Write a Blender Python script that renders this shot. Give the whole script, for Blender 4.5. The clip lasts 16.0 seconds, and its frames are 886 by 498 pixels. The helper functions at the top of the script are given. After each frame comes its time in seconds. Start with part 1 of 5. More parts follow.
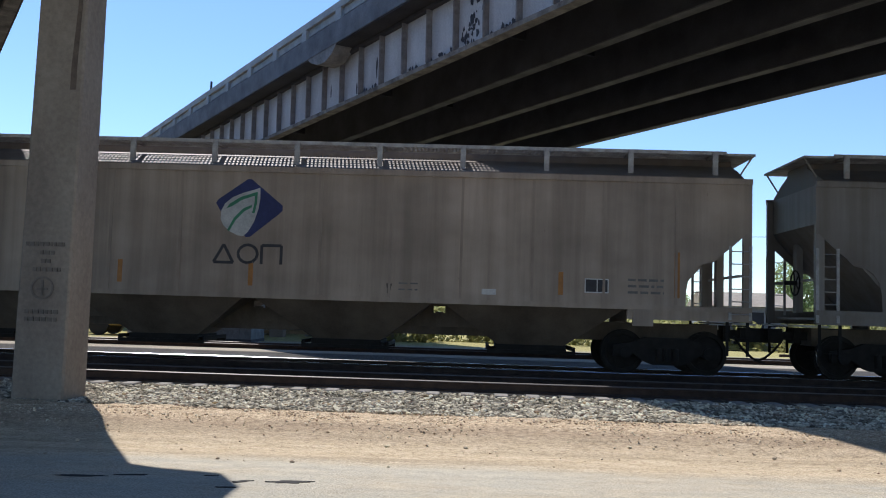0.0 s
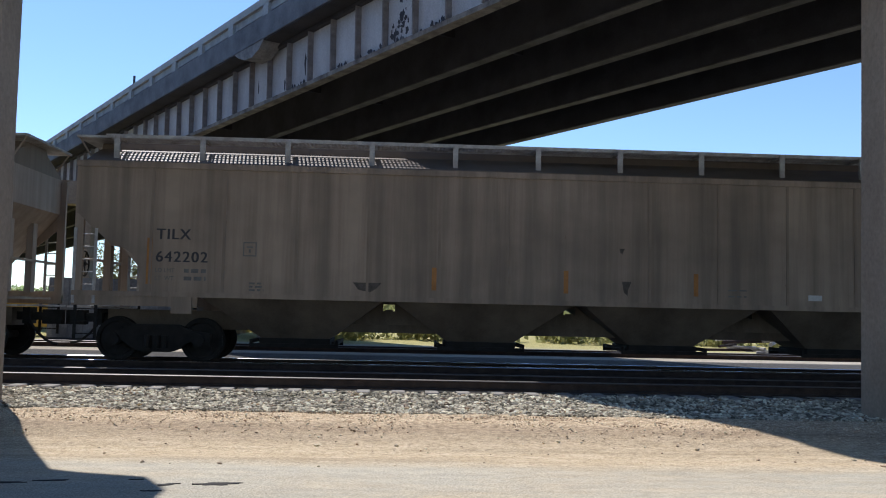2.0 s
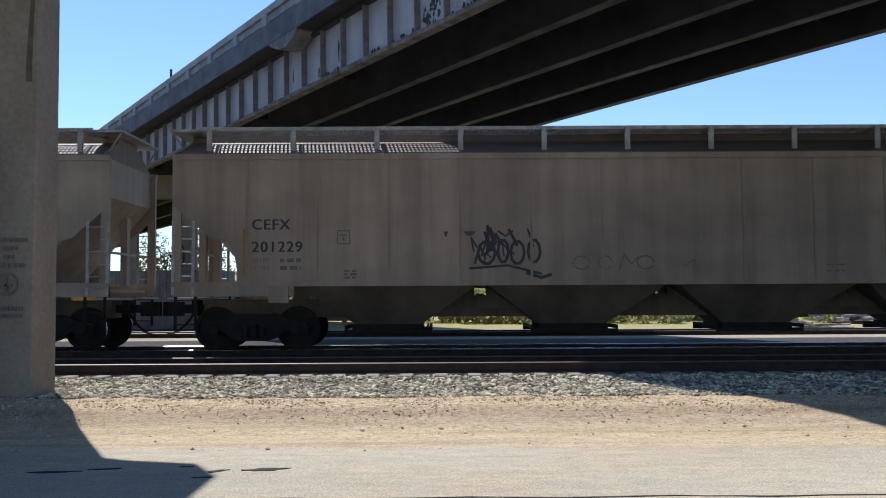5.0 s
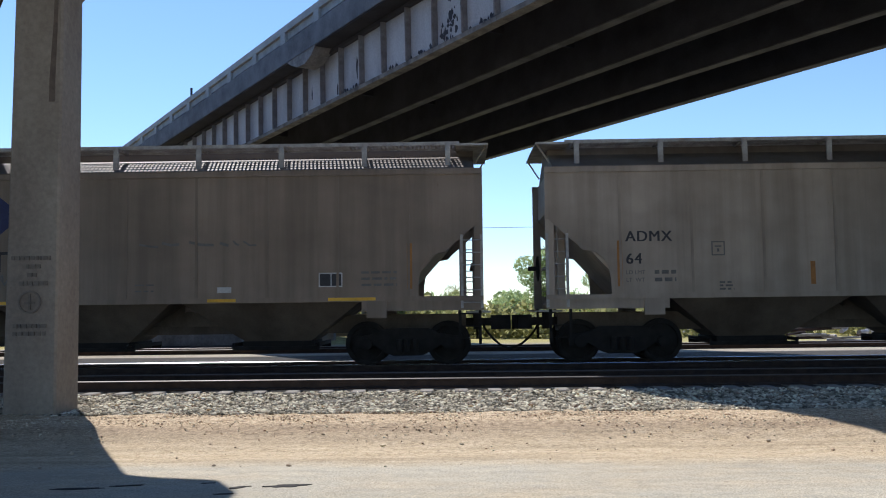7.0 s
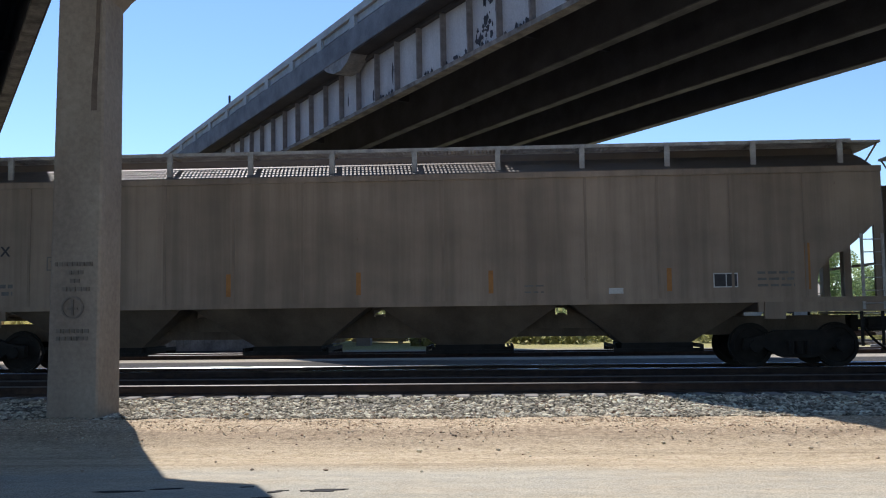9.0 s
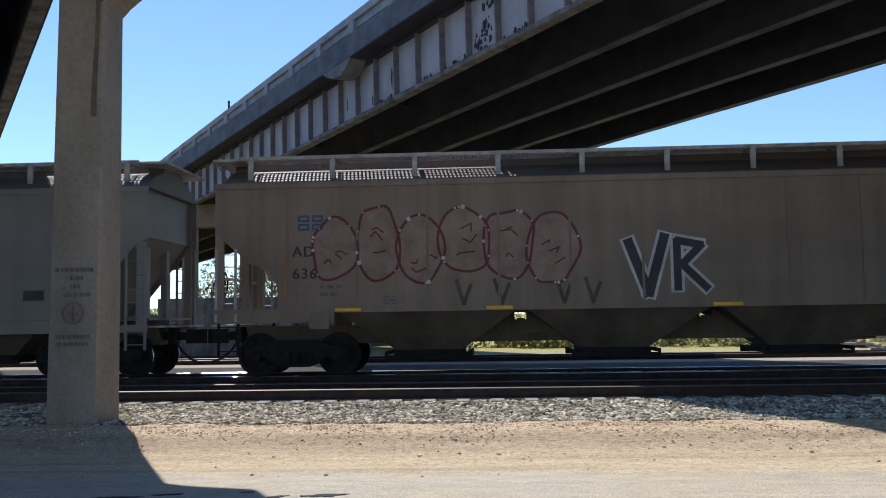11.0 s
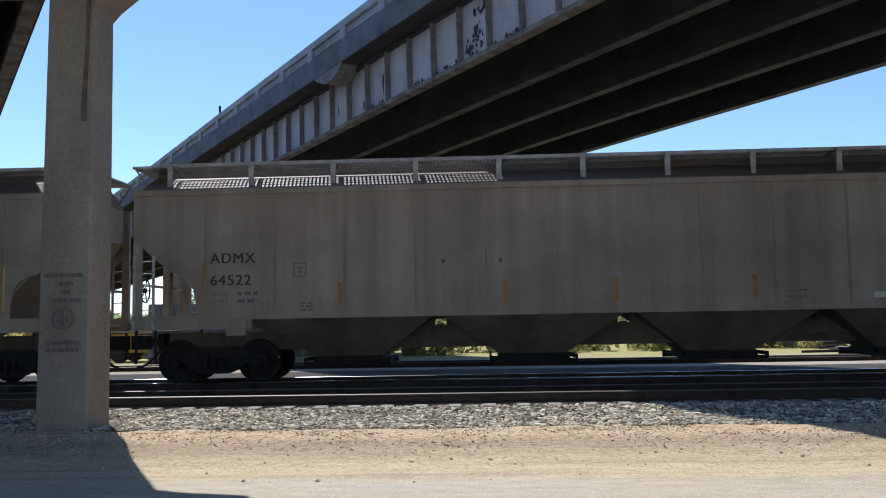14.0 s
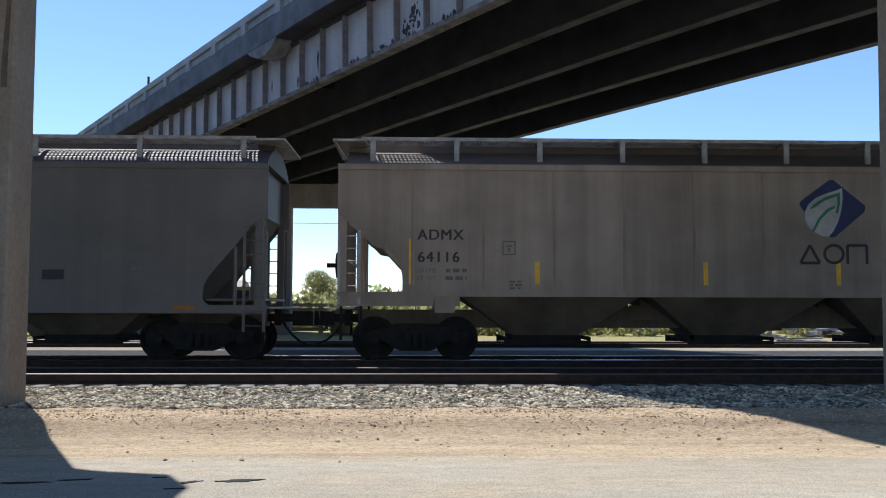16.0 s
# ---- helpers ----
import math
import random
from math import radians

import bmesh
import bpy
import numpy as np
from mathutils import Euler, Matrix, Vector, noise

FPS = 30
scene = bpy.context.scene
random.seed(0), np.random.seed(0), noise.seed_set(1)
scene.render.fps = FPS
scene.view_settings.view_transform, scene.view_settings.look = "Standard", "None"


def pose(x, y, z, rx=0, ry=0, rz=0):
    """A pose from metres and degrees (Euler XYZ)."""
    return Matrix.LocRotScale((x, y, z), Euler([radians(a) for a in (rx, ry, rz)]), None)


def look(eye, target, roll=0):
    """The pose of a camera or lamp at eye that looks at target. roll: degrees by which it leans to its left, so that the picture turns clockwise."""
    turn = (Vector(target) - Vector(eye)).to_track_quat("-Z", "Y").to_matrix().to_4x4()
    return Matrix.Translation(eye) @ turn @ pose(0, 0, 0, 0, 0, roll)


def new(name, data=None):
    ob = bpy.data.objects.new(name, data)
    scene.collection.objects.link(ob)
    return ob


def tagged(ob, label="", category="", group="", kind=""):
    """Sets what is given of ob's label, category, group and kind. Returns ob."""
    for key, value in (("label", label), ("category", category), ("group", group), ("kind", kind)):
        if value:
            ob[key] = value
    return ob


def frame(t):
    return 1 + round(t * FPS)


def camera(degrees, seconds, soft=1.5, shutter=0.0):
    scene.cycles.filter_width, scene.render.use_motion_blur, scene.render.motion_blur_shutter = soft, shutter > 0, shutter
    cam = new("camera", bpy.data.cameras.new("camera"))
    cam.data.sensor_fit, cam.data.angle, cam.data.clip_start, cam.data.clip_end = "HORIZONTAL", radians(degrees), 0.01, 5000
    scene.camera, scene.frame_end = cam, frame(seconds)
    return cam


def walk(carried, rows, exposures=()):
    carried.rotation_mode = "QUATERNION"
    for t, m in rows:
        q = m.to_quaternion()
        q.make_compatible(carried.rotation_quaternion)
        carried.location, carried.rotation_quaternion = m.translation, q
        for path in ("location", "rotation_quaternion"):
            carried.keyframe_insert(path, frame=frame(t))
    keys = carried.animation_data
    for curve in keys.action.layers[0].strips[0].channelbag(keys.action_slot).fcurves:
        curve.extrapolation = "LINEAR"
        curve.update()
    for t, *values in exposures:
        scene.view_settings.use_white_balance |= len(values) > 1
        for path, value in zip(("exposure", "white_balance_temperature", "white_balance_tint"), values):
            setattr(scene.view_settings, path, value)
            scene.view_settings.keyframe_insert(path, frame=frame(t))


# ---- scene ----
cam = camera(53.1, 16.0, soft=1.05)
EYE = (0.0, 0.0, 1.19)
# seconds, yaw to the left, pitch up, roll to the left
TURNS = [
    (0.0, 1.74, 4.05, 1.76), (0.5, 1.70, 5.26, 3.19), (1.0, 1.28, 5.32, 3.19), (1.5, -0.96, 4.71, 2.50),
    (2.0, -2.79, 4.01, 1.26), (2.5, -3.39, 3.43, 0.23), (3.0, -3.71, 3.14, 0.00), (3.5, -3.37, 3.37, 0.31),
    (4.0, -2.85, 3.42, 0.42), (4.5, -1.40, 2.86, -0.09), (5.0, -0.28, 2.89, -0.31), (7.5, 1.18, 4.09, -0.61),
    (8.0, 1.56, 4.23, -0.46), (8.5, 2.18, 4.32, -0.49), (9.0, 3.27, 4.23, -0.69), (11.5, 3.29, 4.55, -0.95),
    (12.0, 3.88, 4.10, -0.98), (12.5, 4.16, 3.40, -1.03), (13.0, 2.63, 3.92, -0.92), (13.5, 1.91, 4.57, -0.73),
    (14.0, 2.69, 4.83, -0.99), (14.5, 2.84, 4.38, -1.42), (15.0, 2.01, 4.09, -1.10), (15.5, 0.03, 3.75, -0.33),
    (16.0, -1.74, 3.60, 0.14)]


def aim(yaw, pitch):
    y, p = radians(yaw), radians(pitch)
    return (EYE[0] - math.sin(y) * math.cos(p), EYE[1] + math.cos(y) * math.cos(p), EYE[2] + math.sin(p))


walk(cam, [(t, look(EYE, aim(y, p), r)) for t, y, p, r in TURNS], exposures=[(0.0, 0.05, 6140.0, 13.5), (16.0, 0.05, 6140.0, 13.5)])

# ---- light ----
SUN_TO = Vector((-0.29, 0.515, 0.807)).normalized()
world = bpy.data.worlds.new("sky")
scene.world = world
world.use_nodes = True
wn = world.node_tree
sky = wn.nodes.new("ShaderNodeTexSky")
sky.sky_type = "NISHITA"
sky.sun_disc = False
sky.sun_elevation = math.asin(SUN_TO.z)
sky.sun_rotation = math.atan2(SUN_TO.x, SUN_TO.y)
sky.air_density, sky.dust_density, sky.ozone_density = 1.0, 0.02, 6.3
wn.links.new(sky.outputs[0], wn.nodes["Background"].inputs[0])
wn.nodes["Background"].inputs[1].default_value = 0.165
sun = new("sun", bpy.data.lights.new("sun", "SUN"))
sun.data.energy, sun.data.angle, sun.data.color = 5.0, radians(0.53), (1.0, 0.95, 0.87)
sun.matrix_world = look((0, 0, 60), Vector((0, 0, 60)) - SUN_TO)


# ---- materials ----
def material(name, rough=0.7, metal=0.0, emit=None):
    m = bpy.data.materials.new(name)
    m.use_nodes = True
    b = m.node_tree.nodes["Principled BSDF"]
    b.inputs["Roughness"].default_value, b.inputs["Metallic"].default_value = rough, metal
    return m, m.node_tree.nodes, m.node_tree.links, b


def coords(n, l, stretch=(1, 1, 1), source="Object"):
    c, m = n.new("ShaderNodeTexCoord"), n.new("ShaderNodeMapping")
    m.inputs["Scale"].default_value = stretch
    l.new(c.outputs[source], m.inputs[0])
    return m.outputs[0]


def noise_tex(n, l, vec, scale, detail=6.0, rough=0.6):
    t = n.new("ShaderNodeTexNoise")
    t.inputs["Scale"].default_value, t.inputs["Detail"].default_value, t.inputs["Roughness"].default_value = scale, detail, rough
    l.new(vec, t.inputs["Vector"])
    return t.outputs["Fac"]


def ramp(n, l, fac, stops):
    r = n.new("ShaderNodeValToRGB")
    e = r.color_ramp.elements
    while len(e) < len(stops):
        e.new(0.5)
    for el, (p, c) in zip(e, stops):
        el.position, el.color = p, (*c, 1) if len(c) == 3 else c
    l.new(fac, r.inputs[0])
    return r.outputs[0]


def grey(v):
    return (v, v, v)


def mixed(n, l, fac, a, b, mode="MIX"):
    x = n.new("ShaderNodeMix")
    x.data_type, x.blend_type = "RGBA", mode
    for sock, v in ((x.inputs[0], fac), (x.inputs[6], a), (x.inputs[7], b)):
        if isinstance(v, (int, float)):
            sock.default_value = v
        elif isinstance(v, tuple):
            sock.default_value = (*v, 1)
        else:
            l.new(v, sock)
    return x.outputs[2]


def bump(n, l, b, height, strength=0.4, dist=0.02):
    u = n.new("ShaderNodeBump")
    u.inputs["Strength"].default_value, u.inputs["Distance"].default_value = strength, dist
    l.new(height, u.inputs["Height"])
    l.new(u.outputs[0], b.inputs["Normal"])


def worn(name, base, dark, rough=0.7, metal=0.0, scale=1.5, fine=40.0, stretch=(1, 1, 1), relief=0.3, low=0.35, high=0.65):
    """A surface of two tones in large stains, with a fine grain over it."""
    m, n, l, b = material(name, rough, metal)
    v = coords(n, l, stretch)
    big, small = noise_tex(n, l, v, scale), noise_tex(n, l, coords(n, l), fine, 4)
    c = mixed(n, l, ramp(n, l, big, [(low, grey(0)), (high, grey(1))]), dark, base)
    c = mixed(n, l, ramp(n, l, small, [(0.3, grey(0.75)), (0.7, grey(1.1))]), c, c)
    g = mixed(n, l, 0.45, c, ramp(n, l, small, [(0.25, grey(0.35)), (0.75, grey(0.75))]), "OVERLAY")
    l.new(g, b.inputs["Base Color"])
    l.new(ramp(n, l, big, [(0.3, grey(min(1, rough + 0.12))), (0.7, grey(rough))]), b.inputs["Roughness"])
    bump(n, l, b, small, relief, 0.01)
    return m


def roof_of(paint):
    """The same paint at half tone, which holds the roof's shade, with heavier streaks."""
    base, dirt, streak = COATS[paint.name]
    return car_paint(paint.name + "_roof", tuple(0.5 * x for x in base), dirt, min(1.0, streak + 0.2), 0.6)


COATS = {}


def car_paint(name, base, dirt, streak=0.5, rough=0.55):
    """Weathered car paint: vertical streaks, a dirty lower band, rust specks, soft panel waves."""
    COATS[name] = (base, dirt, streak)
    m, n, l, b = material(name, rough)
    st = noise_tex(n, l, coords(n, l, (1.6, 1.6, 0.07)), 1.7, 8, 0.62)
    big = noise_tex(n, l, coords(n, l, (0.35, 0.35, 0.5)), 1.0, 4)
    fine = noise_tex(n, l, coords(n, l), 55, 3)
    sp = noise_tex(n, l, coords(n, l, (1, 1, 0.35)), 7, 5, 0.7)
    c = mixed(n, l, ramp(n, l, st, [(0.36, grey(streak)), (0.62, grey(0))]), base, dirt)
    c = mixed(n, l, ramp(n, l, big, [(0.3, grey(0.55)), (0.62, grey(0))]), c, tuple(0.72 * x for x in dirt))
    c = mixed(n, l, ramp(n, l, sp, [(0.69, grey(0)), (0.76, grey(0.7))]), c, (0.10, 0.045, 0.02))
    c = mixed(n, l, 0.25, c, ramp(n, l, fine, [(0.3, grey(0.4)), (0.7, grey(0.62))]), "OVERLAY")
    l.new(c, b.inputs["Base Color"])
    bump(n, l, b, big, 0.25, 0.05)
    return m


def ground_paint():
    """Road, pale dirt and ballast, told apart by the distance from the road, with ragged borders."""
    m, n, l, b = material("ground_dirt_and_road", 0.95)
    b.inputs["Specular IOR Level"].default_value = 0.08
    g = n.new("ShaderNodeNewGeometry")
    s = n.new("ShaderNodeSeparateXYZ")
    l.new(g.outputs["Position"], s.inputs[0])
    pos = g.outputs["Position"]

    def tex(scale, stretch=(1, 1, 1), detail=6, rough=0.6):
        mp = n.new("ShaderNodeMapping")
        mp.inputs["Scale"].default_value = stretch
        l.new(pos, mp.inputs[0])
        return noise_tex(n, l, mp.outputs[0], scale, detail, rough)

    def edge(at, width, wob, scale):
        a = n.new("ShaderNodeMath")
        a.operation = "MULTIPLY_ADD"
        l.new(tex(scale, (0.35, 1, 1)), a.inputs[0])
        a.inputs[1].default_value = wob
        l.new(s.outputs["Y"], a.inputs[2])
        r = n.new("ShaderNodeMapRange")
        l.new(a.outputs[0], r.inputs[0])
        r.inputs[1].default_value, r.inputs[2].default_value = at + wob / 2 - width / 2, at + wob / 2 + width / 2
        return r.outputs[0]

    fine, mid, big = tex(60, detail=5), tex(6, (0.4, 1, 1)), tex(0.7, (0.25, 1, 1))
    ruts = tex(3.5, (0.05, 1, 1), 3)
    road = mixed(n, l, ramp(n, l, big, [(0.3, grey(0)), (0.7, grey(1))]), (0.455, 0.42, 0.335), (0.56, 0.51, 0.40))
    road = mixed(n, l, ramp(n, l, mid, [(0.35, grey(0.5)), (0.6, grey(0))]), road, (0.37, 0.345, 0.295))
    sand = mixed(n, l, ramp(n, l, mid, [(0.3, grey(0)), (0.7, grey(1))]), (0.51, 0.405, 0.262), (0.67, 0.55, 0.385))
    grit = tex(22, (0.6, 1, 1), 8, 0.75)
    sand = mixed(n, l, ramp(n, l, ruts, [(0.36, grey(0.45)), (0.5, grey(0))]), sand, (0.33, 0.26, 0.175))
    sand = mixed(n, l, ramp(n, l, grit, [(0.38, grey(0.7)), (0.5, grey(0))]), sand, (0.27, 0.205, 0.135))
    grav = mixed(n, l, ramp(n, l, fine, [(0.35, grey(0)), (0.65, grey(1))]), (0.06, 0.056, 0.048), (0.26, 0.24, 0.20))
    far = mixed(n, l, ramp(n, l, big, [(0.35, grey(0)), (0.65, grey(1))]), (0.34, 0.295, 0.225), (0.48, 0.425, 0.335))
    bank = mixed(n, l, ramp(n, l, grit, [(0.4, grey(0)), (0.56, grey(1))]), (0.34, 0.25, 0.155), (0.72, 0.575, 0.395))
    bank = mixed(n, l, ramp(n, l, tex(70, detail=3, rough=0.7), [(0.38, grey(0.8)), (0.48, grey(0))]), bank, (0.17, 0.125, 0.08))
    drift = mixed(n, l, ramp(n, l, tex(0.9, (0.4, 1, 1), 8, 0.66), [(0.45, grey(0)), (0.7, grey(0.7))]), road, sand)
    c = mixed(n, l, edge(9.95, 0.5, 0.9, 0.8), drift, sand)
    # a darker, gritty strip at the foot of the bank
    bank_foot = mixed(n, l, ramp(n, l, grit, [(0.35, grey(0)), (0.6, grey(1))]), (0.22, 0.165, 0.112), (0.50, 0.385, 0.26))
    c = mixed(n, l, edge(11.05, 0.5, 0.5, 1.1), c, mixed(n, l, 0.5, sand, bank_foot))
    c = mixed(n, l, edge(11.55, 0.2, 0.35, 1.3), c, bank_foot)
    c = mixed(n, l, edge(11.85, 0.35, 0.5, 1.6), c, bank)
    c = mixed(n, l, edge(12.95, 0.2, 0.4, 2.0), c, grav)
    # darker ballast from the near tie ends to beyond the train
    track_bed = mixed(n, l, ramp(n, l, fine, [(0.35, grey(0)), (0.65, grey(1))]), (0.045, 0.042, 0.039), (0.115, 0.11, 0.10))
    c = mixed(n, l, edge(15.15, 0.4, 0.4, 1.5), c, track_bed)
    c = mixed(n, l, edge(27.9, 0.8, 1.0, 0.7), c, far)
    grass = mixed(n, l, ramp(n, l, mid, [(0.3, grey(0)), (0.7, grey(1))]), (0.28, 0.26, 0.09), (0.50, 0.43, 0.20))
    c = mixed(n, l, edge(38.0, 4.0, 8.0, 0.15), c, grass)
    c = mixed(n, l, 0.75, c, ramp(n, l, fine, [(0.28, grey(0.15)), (0.72, grey(0.85))]), "OVERLAY")
    l.new(c, b.inputs["Base Color"])
    h = mixed(n, l, 0.5, fine, mid)
    bump(n, l, b, h, 0.6, 0.03)
    return m


GROUND = ground_paint()
STONE = worn("ballast_stone", (0.60, 0.54, 0.41), (0.31, 0.275, 0.205), 0.9, scale=3, fine=60)
PEBBLE = worn("dirt_pebble", (0.66, 0.54, 0.39), (0.46, 0.36, 0.25), 0.95, scale=3, fine=60)
for _m in (STONE, PEBBLE):
    _m.node_tree.nodes["Principled BSDF"].inputs["Specular IOR Level"].default_value = 0.12
TIE = worn("weathered_tie_timber", (0.40, 0.375, 0.335), (0.20, 0.18, 0.155), 0.9, scale=3, fine=50, stretch=(1, 0.2, 1))
RAIL_SIDE = worn("rusty_rail", (0.06, 0.038, 0.028), (0.03, 0.02, 0.016), 0.85, 0.1, scale=4, fine=60)
RAIL_TOP, _n, _l, _b = material("polished_rail_head", 0.2, 1.0)
_b.inputs["Base Color"].default_value = (0.55, 0.56, 0.58, 1)
bump(_n, _l, _b, noise_tex(_n, _l, coords(_n, _l, (0.4, 8, 8)), 6, 3), 0.03, 0.002)
CONCRETE = worn("aged_column_concrete", (0.335, 0.285, 0.232), (0.205, 0.165, 0.133), 0.9, scale=0.9, fine=14, stretch=(1, 1, 0.4), relief=0.12, low=0.3, high=0.75)
CONC_PALE = worn("bridge_parapet_concrete", (0.42, 0.42, 0.41), (0.27, 0.27, 0.265), 0.9, scale=1.2, fine=25, low=0.3)
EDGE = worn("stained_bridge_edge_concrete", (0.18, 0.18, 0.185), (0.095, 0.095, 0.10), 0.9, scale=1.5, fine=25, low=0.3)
HAUNCH = worn("stained_haunch_concrete", (0.26, 0.25, 0.235), (0.13, 0.125, 0.12), 0.9, scale=2.5, fine=20, low=0.3)
# The soffit's shade is put into this near-black concrete.
CONC_DECK = worn("shade_dark_deck_concrete", (0.045, 0.045, 0.05), (0.026, 0.026, 0.03), 0.92, scale=0.8, fine=25)
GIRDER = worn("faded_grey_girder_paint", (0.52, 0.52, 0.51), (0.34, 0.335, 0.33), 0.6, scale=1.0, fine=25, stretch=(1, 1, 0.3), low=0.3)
# Near-black base holds the shade under the deck; peeled spots share it.
GIRDER_DARK = worn("shade_and_peel_dark_steel", (0.048, 0.048, 0.055), (0.03, 0.03, 0.035), 0.75, scale=1.0, fine=25)
FLANGE = worn("stained_girder_flange", (0.24, 0.22, 0.19), (0.085, 0.075, 0.065), 0.75, scale=2.5, fine=30)
# Flanges below the deck carry their shade in this darker base.
FLANGE_DARK = worn("shade_dark_flange", (0.115, 0.112, 0.112), (0.048, 0.046, 0.046), 0.75, scale=1.2, fine=30)
STIFF = worn("rust_stained_stiffener", (0.26, 0.24, 0.225), (0.15, 0.13, 0.12), 0.75, scale=2.5, fine=30)
BLACK, *_r = material("black_spray_paint", 0.6)
_r[2].inputs["Base Color"].default_value = (0.02, 0.02, 0.022, 1)
CRACK, *_r = material("road_crack_filler", 0.9)
_r[2].inputs["Base Color"].default_value = (0.022, 0.02, 0.018, 1)


def plain(name, c, rough=0.6, fine=30.0):
    return worn(name, c, tuple(0.72 * x for x in c), rough, scale=3, fine=fine)


INK = plain("stencil_black", (0.035, 0.035, 0.04))
INK_FADED = plain("faded_stencil", (0.15, 0.14, 0.13))
NAVY = plain("logo_navy", (0.012, 0.022, 0.105), 0.5)
LOGO_BLACK = plain("faded_logo_charcoal", (0.03, 0.033, 0.045), 0.6)
LEAF_WHITE = plain("logo_pale_leaf", (0.42, 0.43, 0.41), 0.5)
LEAF_GREEN = plain("logo_green", (0.03, 0.19, 0.10), 0.5)
YELLOW = plain("reflective_yellow", (0.85, 0.46, 0.035), 0.4)
ORANGE = plain("dirty_reflective_orange", (0.36, 0.15, 0.03), 0.5)
WHITE = plain("placard_white", (0.55, 0.55, 0.53), 0.5)
SILVER = plain("spray_silver", (0.50, 0.50, 0.50), 0.5)
PIECE_FILL = worn("thin_pinkish_spray", (0.27, 0.19, 0.148), (0.19, 0.13, 0.10), 0.6, scale=3, fine=30)
SILVER_DRIP = worn("streaked_silver_spray", (0.36, 0.34, 0.31), (0.12, 0.09, 0.065), 0.5, scale=5.0, fine=30, stretch=(1.6, 1, 0.14), low=0.3, high=0.55)
RED = plain("spray_red", (0.24, 0.012, 0.025), 0.5)
SPRAY_MAROON = plain("spray_maroon", (0.13, 0.022, 0.03), 0.5)
SPRAY_BLUE = plain("spray_blue", (0.04, 0.10, 0.20), 0.5)
RAIL_DULL, *_r = material("dull_rail_head", 0.55, 0.5)
_r[2].inputs["Base Color"].default_value = (0.13, 0.115, 0.105, 1)
STEEL = worn("grimy_truck_steel", (0.016, 0.014, 0.012), (0.008, 0.007, 0.006), 0.85, 0.0, scale=4, fine=40)
WHEEL_RIM, *_r = material("bright_wheel_tread", 0.25, 1.0)
_r[2].inputs["Base Color"].default_value = (0.5, 0.5, 0.5, 1)
GALV = worn("galvanised_walkway", (0.45, 0.44, 0.42), (0.28, 0.26, 0.24), 0.6, 0.3, scale=3, fine=40)
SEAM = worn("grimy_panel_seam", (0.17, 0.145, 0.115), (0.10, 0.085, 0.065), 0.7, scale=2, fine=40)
# Dusty steel, base lowered to hold the shade below the car and bridge.
HOPPER = worn("dusty_shade_dark_hopper_steel", (0.145, 0.117, 0.088), (0.07, 0.055, 0.042), 0.75, scale=1.2, fine=35, stretch=(1, 1, 0.4))


# ---- mesh tools ----
def box(bm, lo, hi):
    v = [bm.verts.new((x, y, z)) for x in (lo[0], hi[0]) for y in (lo[1], hi[1]) for z in (lo[2], hi[2])]
    for f in ((0, 1, 3, 2), (4, 6, 7, 5), (0, 4, 5, 1), (2, 3, 7, 6), (0, 2, 6, 4), (1, 5, 7, 3)):
        bm.faces.new([v[i] for i in f])


def prism(bm, outline, a, b, axis="y"):
    """A flat outline pushed from a to b along an axis; the outline lies in the other two."""
    def at(p, q):
        return {"x": (q, p[0], p[1]), "y": (p[0], q, p[1]), "z": (p[0], p[1], q)}[axis]
    one, two = [bm.verts.new(at(p, a)) for p in outline], [bm.verts.new(at(p, b)) for p in outline]
    k = len(outline)
    bm.faces.new(one), bm.faces.new(two[::-1])
    for i in range(k):
        bm.faces.new((one[i], two[i], two[(i + 1) % k], one[(i + 1) % k]))


def rod(bm, p, q, r, seg=6, r2=None):
    p, q = Vector(p), Vector(q)
    w = (q - p).normalized()
    u = w.cross(Vector((0, 0, 1)) if abs(w.z) < 0.9 else Vector((1, 0, 0))).normalized()
    v = w.cross(u)
    ring = []
    for c, rr in ((p, r), (q, r if r2 is None else r2)):
        ring.append([bm.verts.new(c + rr * (u * math.cos(2 * math.pi * i / seg) + v * math.sin(2 * math.pi * i / seg))) for i in range(seg)])
    bm.faces.new(ring[0][::-1]), bm.faces.new(ring[1])
    for i in range(seg):
        j = (i + 1) % seg
        bm.faces.new((ring[0][i], ring[0][j], ring[1][j], ring[1][i]))


def tube(bm, points, r, seg=6):
    for p, q in zip(points, points[1:]):
        rod(bm, p, q, r, seg)


def mesh_of(bm, name, *mats):
    bmesh.ops.recalc_face_normals(bm, faces=bm.faces)
    me = bpy.data.meshes.new(name)
    bm.to_mesh(me)
    bm.free()
    for m in mats:
        me.materials.append(m)
    return me


def part(name, bm, mat, parent=None, label=""):
    """One mesh object from a bmesh (or a ready mesh), under a thing or a part."""
    me = bm if isinstance(bm, bpy.types.Mesh) else mesh_of(bm, name, mat)
    ob = new(name, me)
    ob.parent = parent
    if label:
        ob["label"] = label
    return ob


def B():
    return bmesh.new()


def boxes(*spans):
    bm = B()
    for lo, hi in spans:
        box(bm, lo, hi)
    return bm


def thing(name, label, category, group="", kind="", at=None):
    ob = new(name)
    ob.empty_display_size = 0.3
    if at is not None:
        ob.matrix_basis = at
    return tagged(ob, label, category, group, kind)


